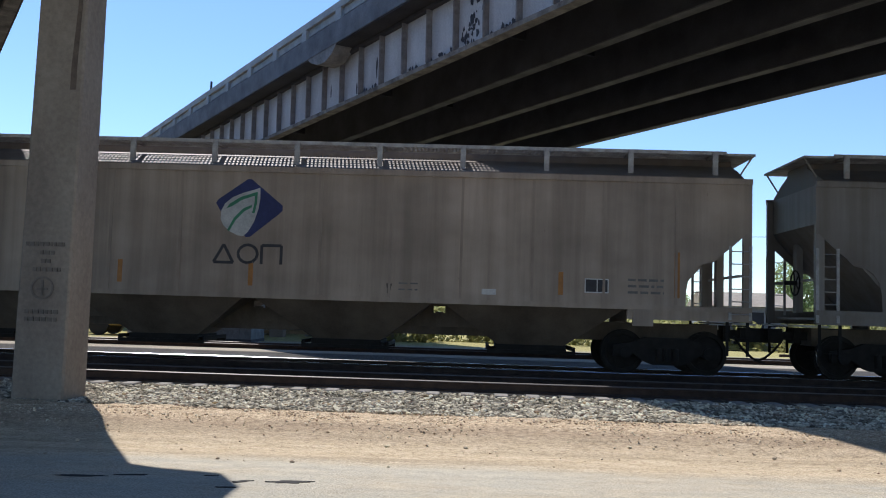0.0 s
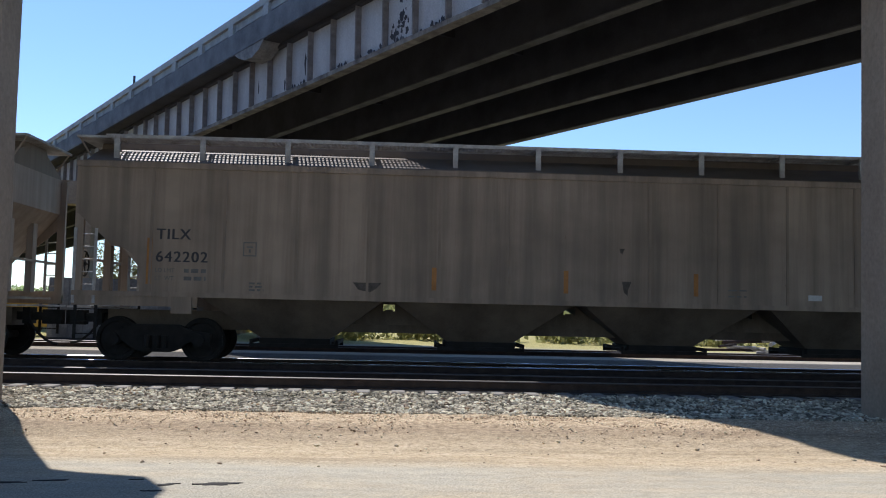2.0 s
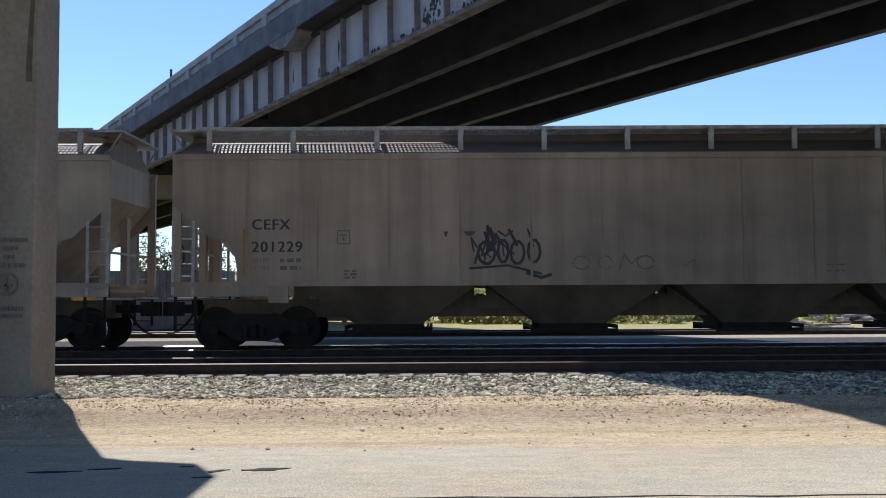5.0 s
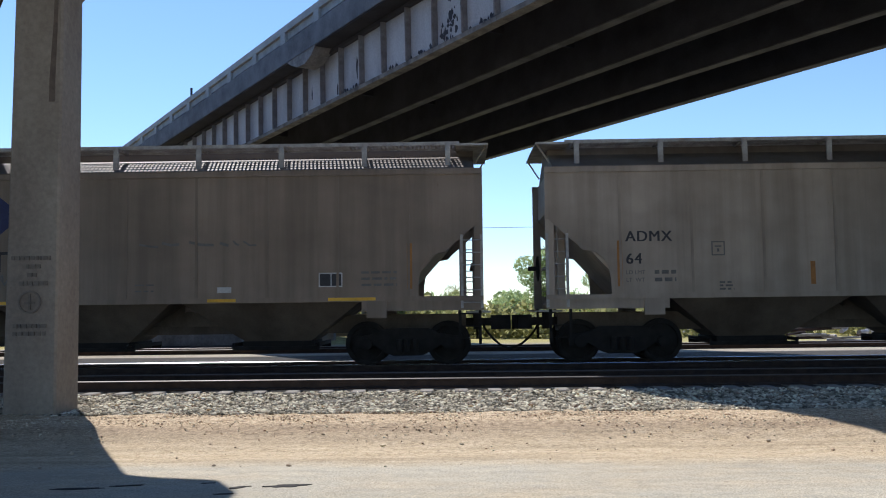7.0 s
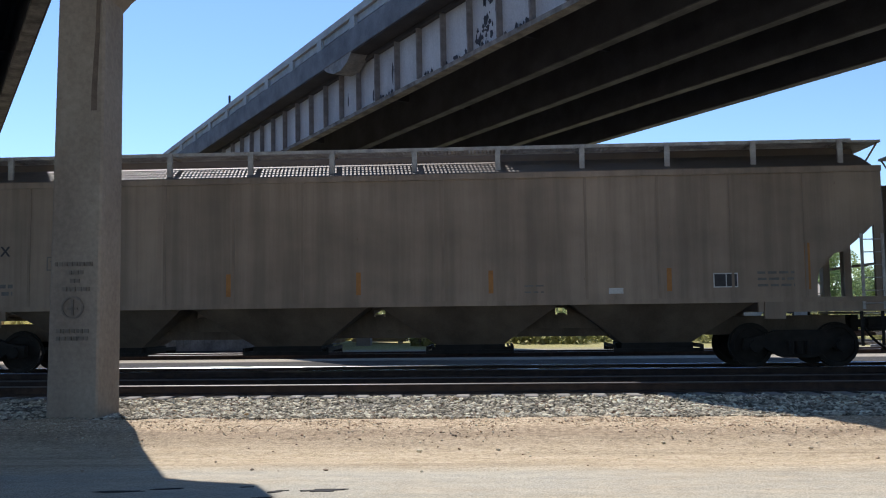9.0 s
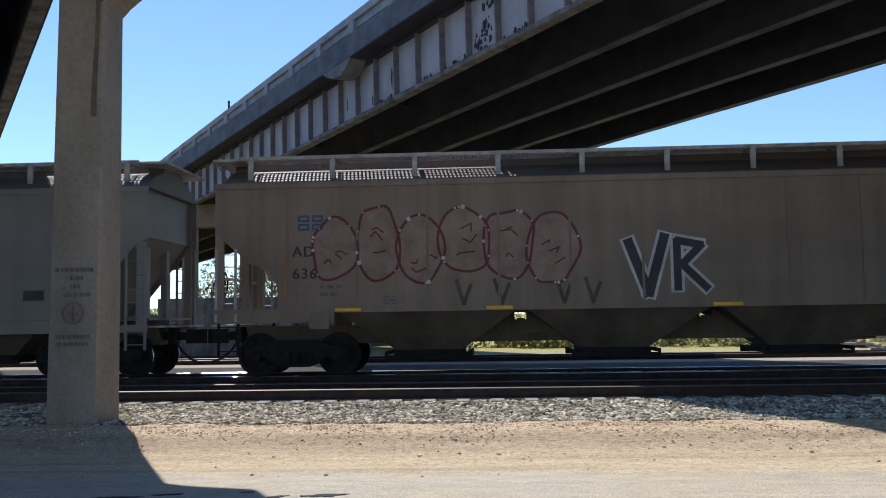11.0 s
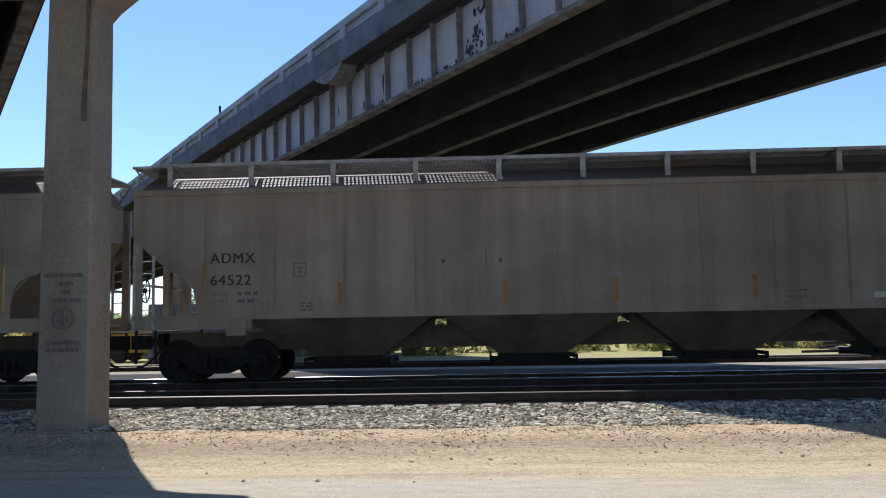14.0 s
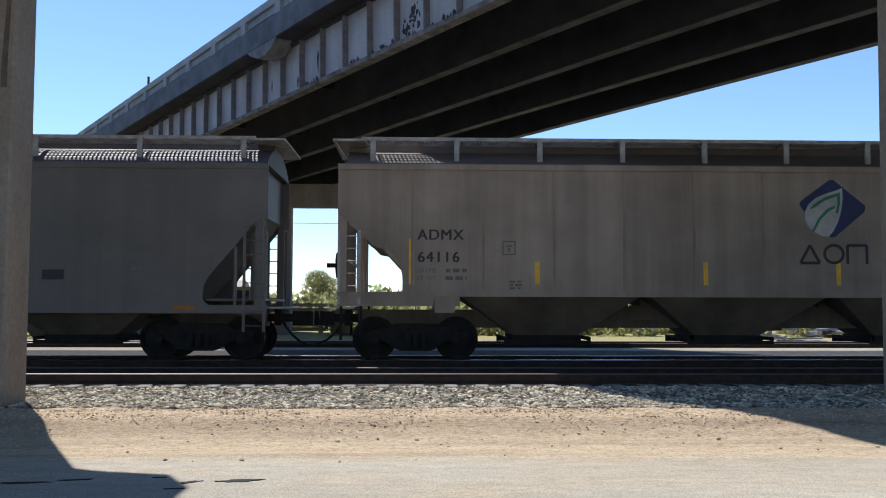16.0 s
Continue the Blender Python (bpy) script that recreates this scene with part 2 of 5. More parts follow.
def lettering(text, size, mat, parent, x, z, y, name="lettering", spacing=1.0):
    """Words in the built-in font, flat on a side that faces -y."""
    cu = bpy.data.curves.new("words", "FONT")
    cu.body, cu.size, cu.extrude, cu.space_character = text, size, 0.002, spacing
    tmp = bpy.data.objects.new("words", cu)
    scene.collection.objects.link(tmp)
    bpy.context.view_layer.update()
    me = bpy.data.meshes.new_from_object(tmp)
    bpy.data.objects.remove(tmp)
    if size > 0.25:
        # thicker strokes: a second pass set a little to the side
        bm = B()
        bm.from_mesh(me)
        twin = bmesh.ops.duplicate(bm, geom=bm.verts[:] + bm.edges[:] + bm.faces[:])["geom"]
        bmesh.ops.translate(bm, verts=[g for g in twin if isinstance(g, bmesh.types.BMVert)], vec=(0.05 * size, 0.0, 0.0006))
        bm.to_mesh(me)
        bm.free()
    me.materials.clear()
    me.materials.append(mat)
    ob = part(name, me, mat, parent)
    ob.matrix_basis = pose(x, y, z, 90, 0, 0)
    return ob


# ---- ground ----
def ground_height(y):
    return float(np.interp(y, [-400, 9.6, 10.6, 11.2, 11.55, 11.95, 12.6, 13.4, 14.4, 15.0, 32.5, 34, 1600],
                           [-0.52, -0.52, -0.49, -0.44, -0.37, -0.305, -0.29, -0.30, -0.27, -0.215, -0.24, -0.33, -0.40]))


def build_ground():
    def steps(parts):
        out = []
        for a, b, k in parts:
            out += list(np.linspace(a, b, k, endpoint=False))
        return out + [parts[-1][1]]
    xs = steps([(-1500, -60, 8), (-60, -16, 30), (-16, 18, 240), (18, 60, 30), (60, 1500, 8)])
    ys = steps([(-400, 0, 6), (0, 6, 10), (6, 15.4, 130), (15.4, 40, 40), (40, 120, 20), (120, 1600, 10)])
    verts = []
    for y in ys:
        h = ground_height(y)
        for x in xs:
            dz = 0.0
            if -16 <= x <= 18 and 10.2 < y < 15.3:
                k = min(1, (y - 10.2) / 1.2) * (1.0 if y < 14.9 else 0.3)
                dz = k * (0.035 * noise.noise((x * 0.7, y * 2.2, 0)) + 0.02 * noise.noise((x * 3.1, y * 5, 2)) + 0.012 * noise.noise((x * 9, y * 11, 5)))
            verts.append((x, y, h + dz))
    w = len(xs)
    faces = [(j * w + i, j * w + i + 1, (j + 1) * w + i + 1, (j + 1) * w + i) for j in range(len(ys) - 1) for i in range(w - 1)]
    me = bpy.data.meshes.new("ground")
    me.from_pydata(verts, [], faces)
    me.materials.append(GROUND)
    me.polygons.foreach_set("use_smooth", [True] * len(faces))
    tagged(new("ground", me), "dry road shoulder of pale dirt, road and railway ballast", "ground", kind="structure")


ICO = [(0, 0, 1), (0.894, 0, 0.447), (0.276, 0.851, 0.447), (-0.724, 0.526, 0.447), (-0.724, -0.526, 0.447), (0.276, -0.851, 0.447),
       (0.724, 0.526, -0.447), (-0.276, 0.851, -0.447), (-0.894, 0, -0.447), (-0.276, -0.851, -0.447), (0.724, -0.526, -0.447), (0, 0, -1)]
ICO_F = [(0, 1, 2), (0, 2, 3), (0, 3, 4), (0, 4, 5), (0, 5, 1), (1, 6, 2), (2, 7, 3), (3, 8, 4), (4, 9, 5), (5, 10, 1),
         (6, 7, 2), (7, 8, 3), (8, 9, 4), (9, 10, 5), (10, 6, 1), (11, 7, 6), (11, 8, 7), (11, 9, 8), (11, 10, 9), (11, 6, 10)]


def scatter_stones(name, count, xr, yr, size, mat, label, seed, bias=None):
    rng = np.random.default_rng(seed)
    base = np.array(ICO)
    x, y = rng.uniform(*xr, count), rng.uniform(*yr, count)
    if bias:
        y = yr[0] + (yr[1] - yr[0]) * rng.beta(*bias, count)
    s = size[0] + (size[1] - size[0]) * rng.random(count) ** (2.5 if bias is None else 6)
    z = np.array([ground_height(v) for v in y])
    jit = 1 + rng.uniform(-0.28, 0.28, (count, 12, 1))
    axes3 = np.stack([rng.uniform(0.8, 1.35, count), rng.uniform(0.7, 1.1, count), rng.uniform(0.5, 0.85, count)], -1)[:, None, :]
    v = base[None] * jit * axes3 * s[:, None, None]
    a = rng.uniform(0, 6.28, count)
    c, q = np.cos(a)[:, None], np.sin(a)[:, None]
    v = np.stack([v[..., 0] * c - v[..., 1] * q, v[..., 0] * q + v[..., 1] * c, v[..., 2]], -1)
    v += np.stack([x, y, z + 0.25 * s], -1)[:, None, :]
    f = (np.array(ICO_F)[None] + 12 * np.arange(count)[:, None, None]).reshape(-1, 3)
    me = bpy.data.meshes.new(name)
    me.from_pydata(v.reshape(-1, 3).tolist(), [], f.tolist())
    me.materials.append(mat)
    return tagged(new(name, me), label, "gravel", kind="stuff")


def island_tint(mat, amount=0.6):
    """Varies a material from stone to stone."""
    n, l = mat.node_tree.nodes, mat.node_tree.links
    b = n["Principled BSDF"]
    src = b.inputs["Base Color"].links[0].from_socket
    g = n.new("ShaderNodeNewGeometry")
    t = ramp(n, l, g.outputs["Random Per Island"], [(0, grey(0.5 - amount / 2)), (0.6, grey(0.5)), (1, grey(0.5 + amount / 2))])
    l.new(mixed(n, l, 0.9, src, t, "OVERLAY"), b.inputs["Base Color"])


def build_cracks():
    """Two ragged broken patches and a joint in the road."""
    def patch(cx, cy, w, d, seed, tilt):
        rng = random.Random(seed)
        bm = B()
        k = 22
        pts = []
        for i in range(k):
            a = 2 * math.pi * i / k
            r = 0.6 + 0.55 * rng.random()
            px, py = w * r * math.cos(a), d * r * math.sin(a)
            pts.append((cx + px, cy + py + tilt * px))
        z = ground_height(cy)
        prism(bm, pts, z - 0.02, z + 0.006, "z")
        return tagged(part("pothole", bm, CRACK), "shallow dark pothole broken out of the pale road", "pothole", "potholes in the road")
    patch(-1.70, 8.78, 0.235, 0.07, 1, 0.16)
    patch(-2.16, 8.72, 0.10, 0.05, 2, 0.5)
    patch(-2.22, 8.42, 0.10, 0.025, 3, 0.1)
    patch(-2.52, 8.95, 0.07, 0.015, 6, 0.1)
    patch(-3.75, 8.72, 0.30, 0.04, 4, 0.12)
    patch(-3.3, 8.85, 0.16, 0.03, 5, 0.2)
    # a long narrow joint across the near lane
    rng = random.Random(8)
    bm, up, dn = B(), [], []
    for i in range(60):
        x = -2.0 + 0.25 * i
        y = 7.52 + 0.02 * math.sin(0.9 * i) + 0.02 * rng.random()
        w = 0.008 + 0.012 * rng.random()
        up.append((x, y + w)), dn.append((x, y - w))
    z = ground_height(7.5)
    prism(bm, dn + up[::-1], z - 0.02, z + 0.005, "z")
    tagged(part("road_joint", bm, CRACK), "narrow dark joint running along the pale road", "road joint")


# ---- tracks ----
def build_track(name, yc, label, near, level=0.0):
    th = thing(name, label, "railway track", "parallel railway tracks", "structure", pose(0, yc, level))
    prof = [(-0.075, -0.175), (0.075, -0.175), (0.075, -0.155), (0.012, -0.135), (0.012, -0.045), (0.036, -0.035), (0.037, -0.012), (0.03, -0.004), (0.018, 0.0), (-0.008, 0.0), (-0.018, -0.0025), (-0.029, -0.0083), (-0.0345, -0.0125), (-0.0365, -0.019), (-0.036, -0.035), (-0.012, -0.045), (-0.012, -0.135), (-0.075, -0.155)]
    for side in (-0.755, 0.755):
        bm = B()
        prism(bm, [(side + p, z) for p, z in prof], -260, 260, "x")
        me = mesh_of(bm, "rail", RAIL_SIDE, RAIL_TOP if near else RAIL_DULL)
        for p in me.polygons:
            if p.center.z > -0.017 and p.normal.z > 0.25:
                p.material_index = 1
        part("rail", me, None, th, "steel rail with a polished running head")
    rng = random.Random(len(name))
    shapes = []
    for k in range(4):
        bm = boxes(((-0.115, -1.3 + 0.04 * rng.random(), -0.36), (0.115, 1.3 - 0.05 * rng.random(), -0.178)))
        bmesh.ops.bevel(bm, geom=bm.edges[:], offset=0.012, segments=1, affect="EDGES")
        shapes.append(mesh_of(bm, "tie", TIE))
    far = B()
    for i in range(-300, 301):
        x = i * 0.575 + 0.03 * rng.random()
        if abs(x) < 24:
            ob = part("tie", shapes[rng.randrange(4)], TIE, th)
            ob.matrix_basis = pose(x, 0.05 * rng.random() - 0.025, 0, 0, 0, 1.5 * rng.random() - 0.75)
        else:
            box(far, (x - 0.115, -1.3, -0.36), (x + 0.115, 1.3, -0.178))
    tagged(part("distant_ties", far, TIE, th), kind="stuff")


# ---- bridges ----
AZ = 33.66
DECK = Matrix.Translation((0, 0, 7.8 + 16 * 0.0159)) @ pose(0, 0, 0, 0, 0, 90 + AZ) @ pose(0, 0, 0, 0, 0.91, 0)
S0, S1 = -70.0, 150.0


def build_bridge(name, edge, girders, side, label, fascia_mat, paint_patch):
    """A steel girder bridge. Local x runs along it, local y is minus the distance to the right of the eye. side: +1 when the seen edge is its left one."""
    th = thing(name, label, "bridge", "road bridges over the tracks", "", DECK)
    for i, g in enumerate(girders):
        # girders behind the first get the copy with shade in its colour
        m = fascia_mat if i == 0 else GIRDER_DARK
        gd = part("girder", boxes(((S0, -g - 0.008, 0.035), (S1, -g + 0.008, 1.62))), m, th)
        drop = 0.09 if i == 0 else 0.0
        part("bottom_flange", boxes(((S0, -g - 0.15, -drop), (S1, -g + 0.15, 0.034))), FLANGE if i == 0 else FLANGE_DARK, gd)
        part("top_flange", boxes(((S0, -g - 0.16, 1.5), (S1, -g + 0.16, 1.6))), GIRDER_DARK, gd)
        if i == 0:
            bm = boxes(((-0.022, 0, 0.04), (0.022, 0.17, 1.5)))
            me = mesh_of(bm, "stiffener", STIFF)
            s = 15.98 - 1.335 * 40
            while s < 110:
                ob = part("stiffener", me, STIFF, gd)
                ob.matrix_basis = pose(s, -g + 0.009 * side if side > 0 else -g - 0.18, 0)
                s += 1.335
    if paint_patch:
        rng = random.Random(5)
        spots = [(23.1, 0.7, 0.07, 0.4), (24.3, 0.75, 0.08, 0.5), (24.42, 0.35, 0.05, 0.22), (26.3, 0.55, 0.05, 0.3)]
        for cx, cz, w, h, k in ((17.95, 0.6, 0.22, 0.42, 26), (18.3, 0.3, 0.12, 0.25, 9), (17.6, 1.1, 0.12, 0.25, 7), (19.2, 0.12, 0.5, 0.05, 8), (21.0, 0.1, 0.5, 0.05, 8), (16.4, 0.12, 0.5, 0.06, 8), (23.4, 0.1, 0.6, 0.05, 7)):
            spots += [(rng.gauss(cx, w * 0.6), max(0.08, rng.gauss(cz, h * 0.6)), 0.03 + 0.07 * rng.random(), 0.04 + 0.10 * rng.random()) for _ in range(k)]
        for i, (cx, cz, a, b) in enumerate(spots):
            bm = B()
            pts = [(cx + a * (0.4 + 0.8 * rng.random()) * math.cos(2 * math.pi * j / 9), cz + b * (0.4 + 0.8 * rng.random()) * math.sin(2 * math.pi * j / 9)) for j in range(9)]
            y0 = -girders[0] + 0.009 + 0.0004 * i
            prism(bm, pts, y0 - 0.0005, y0 + 0.003, "y")
            part("peeled_patch", bm, GIRDER_DARK, th, "dark patch where paint has peeled")
        bm = B()
        prism(bm, [(24.5, 1.66), (24.8, 1.42), (25.3, 1.26), (25.9, 1.3), (26.4, 1.48), (26.7, 1.66)], -edge - 0.6, -edge + 0.012, "y")
        part("drain_haunch", bm, HAUNCH, th, "pale rounded concrete drain haunch")
        bm = B()
        rod(bm, (37.6, -edge - 0.14, 2.97), (37.6, -edge - 0.14, 3.4), 0.05)
        part("marker_post", bm, GIRDER_DARK, th)
    # cross frames between the girders
    for k in range(-8, 18):
        s = 4.0 + 7.6 * k
        a, b = -girders[-1], -girders[0]
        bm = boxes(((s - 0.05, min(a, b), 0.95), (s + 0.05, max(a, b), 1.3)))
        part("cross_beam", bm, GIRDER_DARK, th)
    e, far = -edge, -(girders[-1] + side * 1.0)
    lo, hi = min(e, far), max(e, far)
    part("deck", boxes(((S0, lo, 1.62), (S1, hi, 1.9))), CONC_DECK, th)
    # haunched concrete edge beam along the seen edge
    for yy, out in ((e, side), (far, -side)):
        bm = B()
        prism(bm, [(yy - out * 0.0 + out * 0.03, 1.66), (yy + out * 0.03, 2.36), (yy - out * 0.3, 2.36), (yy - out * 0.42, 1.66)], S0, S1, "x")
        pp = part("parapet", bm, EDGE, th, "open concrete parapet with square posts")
        part("top_rail", boxes(((S0, min(yy, yy - out * 0.28), 2.74), (S1, max(yy, yy - out * 0.28), 2.97))), CONC_PALE, pp)
        part("recessed_panel", boxes(((S0, min(yy - out * 0.1, yy - out * 0.2), 2.5), (S1, max(yy - out * 0.1, yy - out * 0.2), 2.742))), CONC_PALE, pp)
        me = mesh_of(boxes(((-0.19, min(0, -out * 0.27) + 0.002, 2.36), (0.19, max(0, -out * 0.27) - 0.002, 2.74))), "post", CONC_PALE)
        s = 21.84 - 2.64 * 25
        while s < 120:
            part("post", me, CONC_PALE, pp).matrix_basis = pose(s, yy, 0)
            s += 2.64
    return th


def bar_rows(spans, mat, parent, name, y):
    bm = B()
    for x0, z0, x1, z1 in spans:
        box(bm, (x0, y - 0.002, z0), (x1, y + 0.002, z1))
    return part(name, bm, mat, parent)


def build_pier(name, columns, depth, cap, label, group="bridge piers", haunch=False):
    """Columns and a cap beam. columns: x0, x1 of each; depth: y0, y1; cap: x0, x1, z0, z1 (or none)."""
    th = thing(name, label, "bridge pier", group)
    top = cap[2]
    out = []
    for x0, x1 in columns:
        bm = B()
        t = 0.03
        low = [(x0 - t, depth[0] - t, -0.9), (x1 + t, depth[0] - t, -0.9), (x1 + t, depth[1] + t, -0.9), (x0 - t, depth[1] + t, -0.9)]
        up = [(x0 + t, depth[0] + t, top), (x1 + t, depth[0] + t, top), (x1 + t, depth[1] - t, top), (x0 + t, depth[1] - t, top)]
        a, b = [bm.verts.new(p) for p in low], [bm.verts.new(p) for p in up]
        bm.faces.new(a[::-1]), bm.faces.new(b)
        for i in range(4):
            bm.faces.new((a[i], a[(i + 1) % 4], b[(i + 1) % 4], b[i]))
        bmesh.ops.recalc_face_normals(bm, faces=bm.faces)
        up_edges = [e for e in bm.edges if abs(e.verts[0].co.z - e.verts[1].co.z) > 1]
        bmesh.ops.bevel(bm, geom=up_edges, offset=0.03, segments=1, affect="EDGES")
        out.append(part("column", bm, CONCRETE, th))
    if haunch:
        for x0, x1 in columns:
            bm = B()
            prism(bm, [(x1, top - 0.5), (x1 + 0.14, top - 0.34), (x1 + 0.36, top - 0.16), (x1 + 0.7, top + 0.1), (x1, top + 0.1)], depth[0], depth[1], "y")
            part("haunch", bm, CONCRETE, th)
    bm = B()
    x0, x1, z0, z1 = cap
    prism(bm, [(x0, z0 + 0.25), (x0 + 0.5, z0), (x1 - 0.5, z0), (x1, z0 + 0.25), (x1, z1), (x0, z1)], depth[0] - 0.12, depth[1] + 0.12, "y")
    part("cap_beam", bm, CONCRETE, th)
    return th, out


# ---- the train ----
# per car: left end of the side when the clip begins (m), its kind and marks
HALF = 10.57
TRUCK_X = 8.93
BAYS = (-6.06, -2.02, 2.02, 6.06)
SIDE = -1.55
SHARED = {}


def shared(key, make):
    if key not in SHARED:
        SHARED[key] = make()
    return SHARED[key]


def side_outline(kind):
    """Half of a side sheet, from the middle to the right end, x and z."""
    if kind == "ribbed":
        return [(0, 1.42), (9.2, 1.42), (9.21, 1.78), (9.26, 2.04), (9.38, 2.24), (9.55, 2.35), (9.8, 2.4), (9.92, 2.53), (10.13, 2.7), (10.38, 2.93), (10.5, 3.05), (10.57, 3.05), (10.57, 4.12), (0, 4.12)]
    return [(0, 1.0), (10.42, 1.0), (10.42, 1.17), (9.2, 1.17), (9.08, 1.3), (9.1, 1.56), (9.2, 1.76), (10.16, 2.92), (10.3, 3.0), (10.42, 3.0), (10.42, 4.16), (0, 4.16)]


def make_side(kind, sgn):
    half = side_outline(kind)
    pts = half + [(-x, z) for x, z in reversed(half[1:-1])]
    bm = B()
    y = sgn * 1.55
    prism(bm, pts, y, y - sgn * 0.02, "y")
    return mesh_of(bm, "side_sheet")


def make_roof(kind):
    bm = B()
    e = 10.4
    if kind == "ribbed":
        p = [(-1.55, 4.13), (-1.52, 4.19), (-1.05, 4.41), (-0.62, 4.57), (-0.5, 4.82), (0.5, 4.82), (0.62, 4.57), (1.05, 4.41), (1.52, 4.19), (1.55, 4.13)]
    else:
        p = [(-1.55, 4.15), (-1.42, 4.28), (-1.05, 4.46), (-0.62, 4.6), (-0.5, 4.84), (0.5, 4.84), (0.62, 4.6), (1.05, 4.46), (1.42, 4.28), (1.55, 4.15)]
    prism(bm, p, -e, e, "x")
    return mesh_of(bm, "roof")


def make_board():
    """A grating walkway along the roof."""
    bm = B()
    for i in range(6):
        y = -1.28 + 0.118 * i
        box(bm, (-10.05, y - 0.012, 4.68), (10.05, y + 0.012, 4.715))
    x = -10.05
    while x < 10.05:
        box(bm, (x - 0.018, -1.29, 4.687), (x + 0.018, -0.68, 4.708))
        x += 0.085
    box(bm, (-10.1, -1.31, 4.65), (10.1, -1.295, 4.725))
    box(bm, (-10.1, -0.675, 4.65), (10.1, -0.66, 4.725))
    return mesh_of(bm, "running_board")


def make_bay():
    bm = B()
    b, t = (0.72, 0.62), (1.97, 1.5)
    lo = [bm.verts.new((sx * b[0], sy * b[1], 0.52)) for sx, sy in ((-1, -1), (1, -1), (1, 1), (-1, 1))]
    hi = [bm.verts.new((sx * t[0], sy * t[1], 1.42)) for sx, sy in ((-1, -1), (1, -1), (1, 1), (-1, 1))]
    bm.faces.new(lo[::-1]), bm.faces.new(hi)
    for i in range(4):
        bm.faces.new((lo[i], lo[(i + 1) % 4], hi[(i + 1) % 4], hi[i]))
    return mesh_of(bm, "hopper_bay")


def make_gate():
    bm = boxes(((-0.76, -0.75, 0.36), (0.76, 0.75, 0.53)), ((-0.95, -0.9, 0.34), (0.95, -0.84, 0.42)), ((-0.95, 0.84, 0.34), (0.95, 0.9, 0.42)),
               ((-0.95, -0.9, 0.42), (-0.9, 0.9, 0.5)), ((0.9, -0.9, 0.42), (0.95, 0.9, 0.5)))
    rod(bm, (0.85, -1.1, 0.46), (0.85, 1.1, 0.46), 0.03)
    return mesh_of(bm, "gate")


def make_slope(kind):
    """The sloping end sheet of the last bay, at the right end."""
    bm = B()
    if kind == "ribbed":
        prism(bm, [(7.6, 1.42), (8.6, 1.5), (10.22, 3.3), (10.22, 4.13), (10.16, 4.13), (10.16, 3.34), (8.55, 1.56), (7.6, 1.5)], -1.5, 1.5, "y")
    else:
        prism(bm, [(7.4, 1.0), (8.4, 1.35), (10.02, 3.1), (10.02, 4.16), (9.96, 4.16), (9.96, 3.14), (8.36, 1.42), (7.4, 1.06)], -1.5, 1.5, "y")
    return mesh_of(bm, "end_sheet")


def make_wheelset():
    bm = B()
    for y in (-0.755, 0.755):
        o = -1 if y < 0 else 1
        rings = []
        k = 28
        for yy, r in ((y + o * 0.06, 0.0), (y + o * 0.06, 0.11), (y + o * 0.02, 0.13), (y + o * 0.03, 0.36), (y + o * 0.065, 0.375), (y + o * 0.065, 0.452), (y - o * 0.03, 0.457), (y - o * 0.035, 0.482), (y - o * 0.06, 0.48), (y - o * 0.06, 0.37), (y - o * 0.02, 0.35), (y - o * 0.03, 0.12)):
            if r == 0:
                rings.append([bm.verts.new((0, yy, 0))] * k)
            else:
                rings.append([bm.verts.new((r * math.cos(2 * math.pi * i / k), yy, r * math.sin(2 * math.pi * i / k))) for i in range(k)])
        for a, b in zip(rings, rings[1:]):
            for i in range(k):
                j = (i + 1) % k
                f = [a[i], a[j], b[j], b[i]]
                f = list(dict.fromkeys(f))
                bm.faces.new(f)
        # lightening marks that show the turn
        for i in range(3):
            c = 2 * math.pi * i / 3
            rod(bm, (0.25 * math.cos(c), y + o * 0.02, 0.25 * math.sin(c)), (0.25 * math.cos(c), y + o * 0.045, 0.25 * math.sin(c)), 0.035)
    rod(bm, (0, -1.12, 0), (0, 1.12, 0), 0.085, 12)
    me = mesh_of(bm, "wheelset", STEEL, WHEEL_RIM)
    for p in me.polygons:
        c = p.center
        if 0.447 < math.hypot(c.x, c.z) < 0.462 and abs(p.normal.y) < 0.5:
            p.material_index = 1
    return me


def make_sideframe():
    bm = B()
    prism(bm, [(-1.13, 0.36), (-1.13, 0.6), (-0.75, 0.66), (-0.45, 0.78), (0.45, 0.78), (0.75, 0.66), (1.13, 0.6), (1.13, 0.36), (0.95, 0.34), (0.7, 0.42), (0.42, 0.24), (0.3, 0.2), (-0.3, 0.2), (-0.42, 0.24), (-0.7, 0.42), (-0.95, 0.34)], -0.08, 0.08, "y")
    for x in (-0.89, 0.89):
        rod(bm, (x, -0.16, 0.457), (x, 0.1, 0.457), 0.13, 12)
    for x in (-0.18, 0, 0.18):
        rod(bm, (x, -0.11, 0.28), (x, -0.11, 0.55), 0.065, 10)
    return mesh_of(bm, "side_frame", STEEL)


def make_ladder(width, z0, z1, n):
    bm = B()
    for x in (0, width):
        box(bm, (x - 0.03, -0.012, z0), (x + 0.03, 0.012, z1))
    for i in range(n):
        z = z0 + 0.12 + (z1 - z0 - 0.24) * i / (n - 1)
        rod(bm, (0, -0.03, z), (width, -0.03, z), 0.012, 5)
    return mesh_of(bm, "ladder")


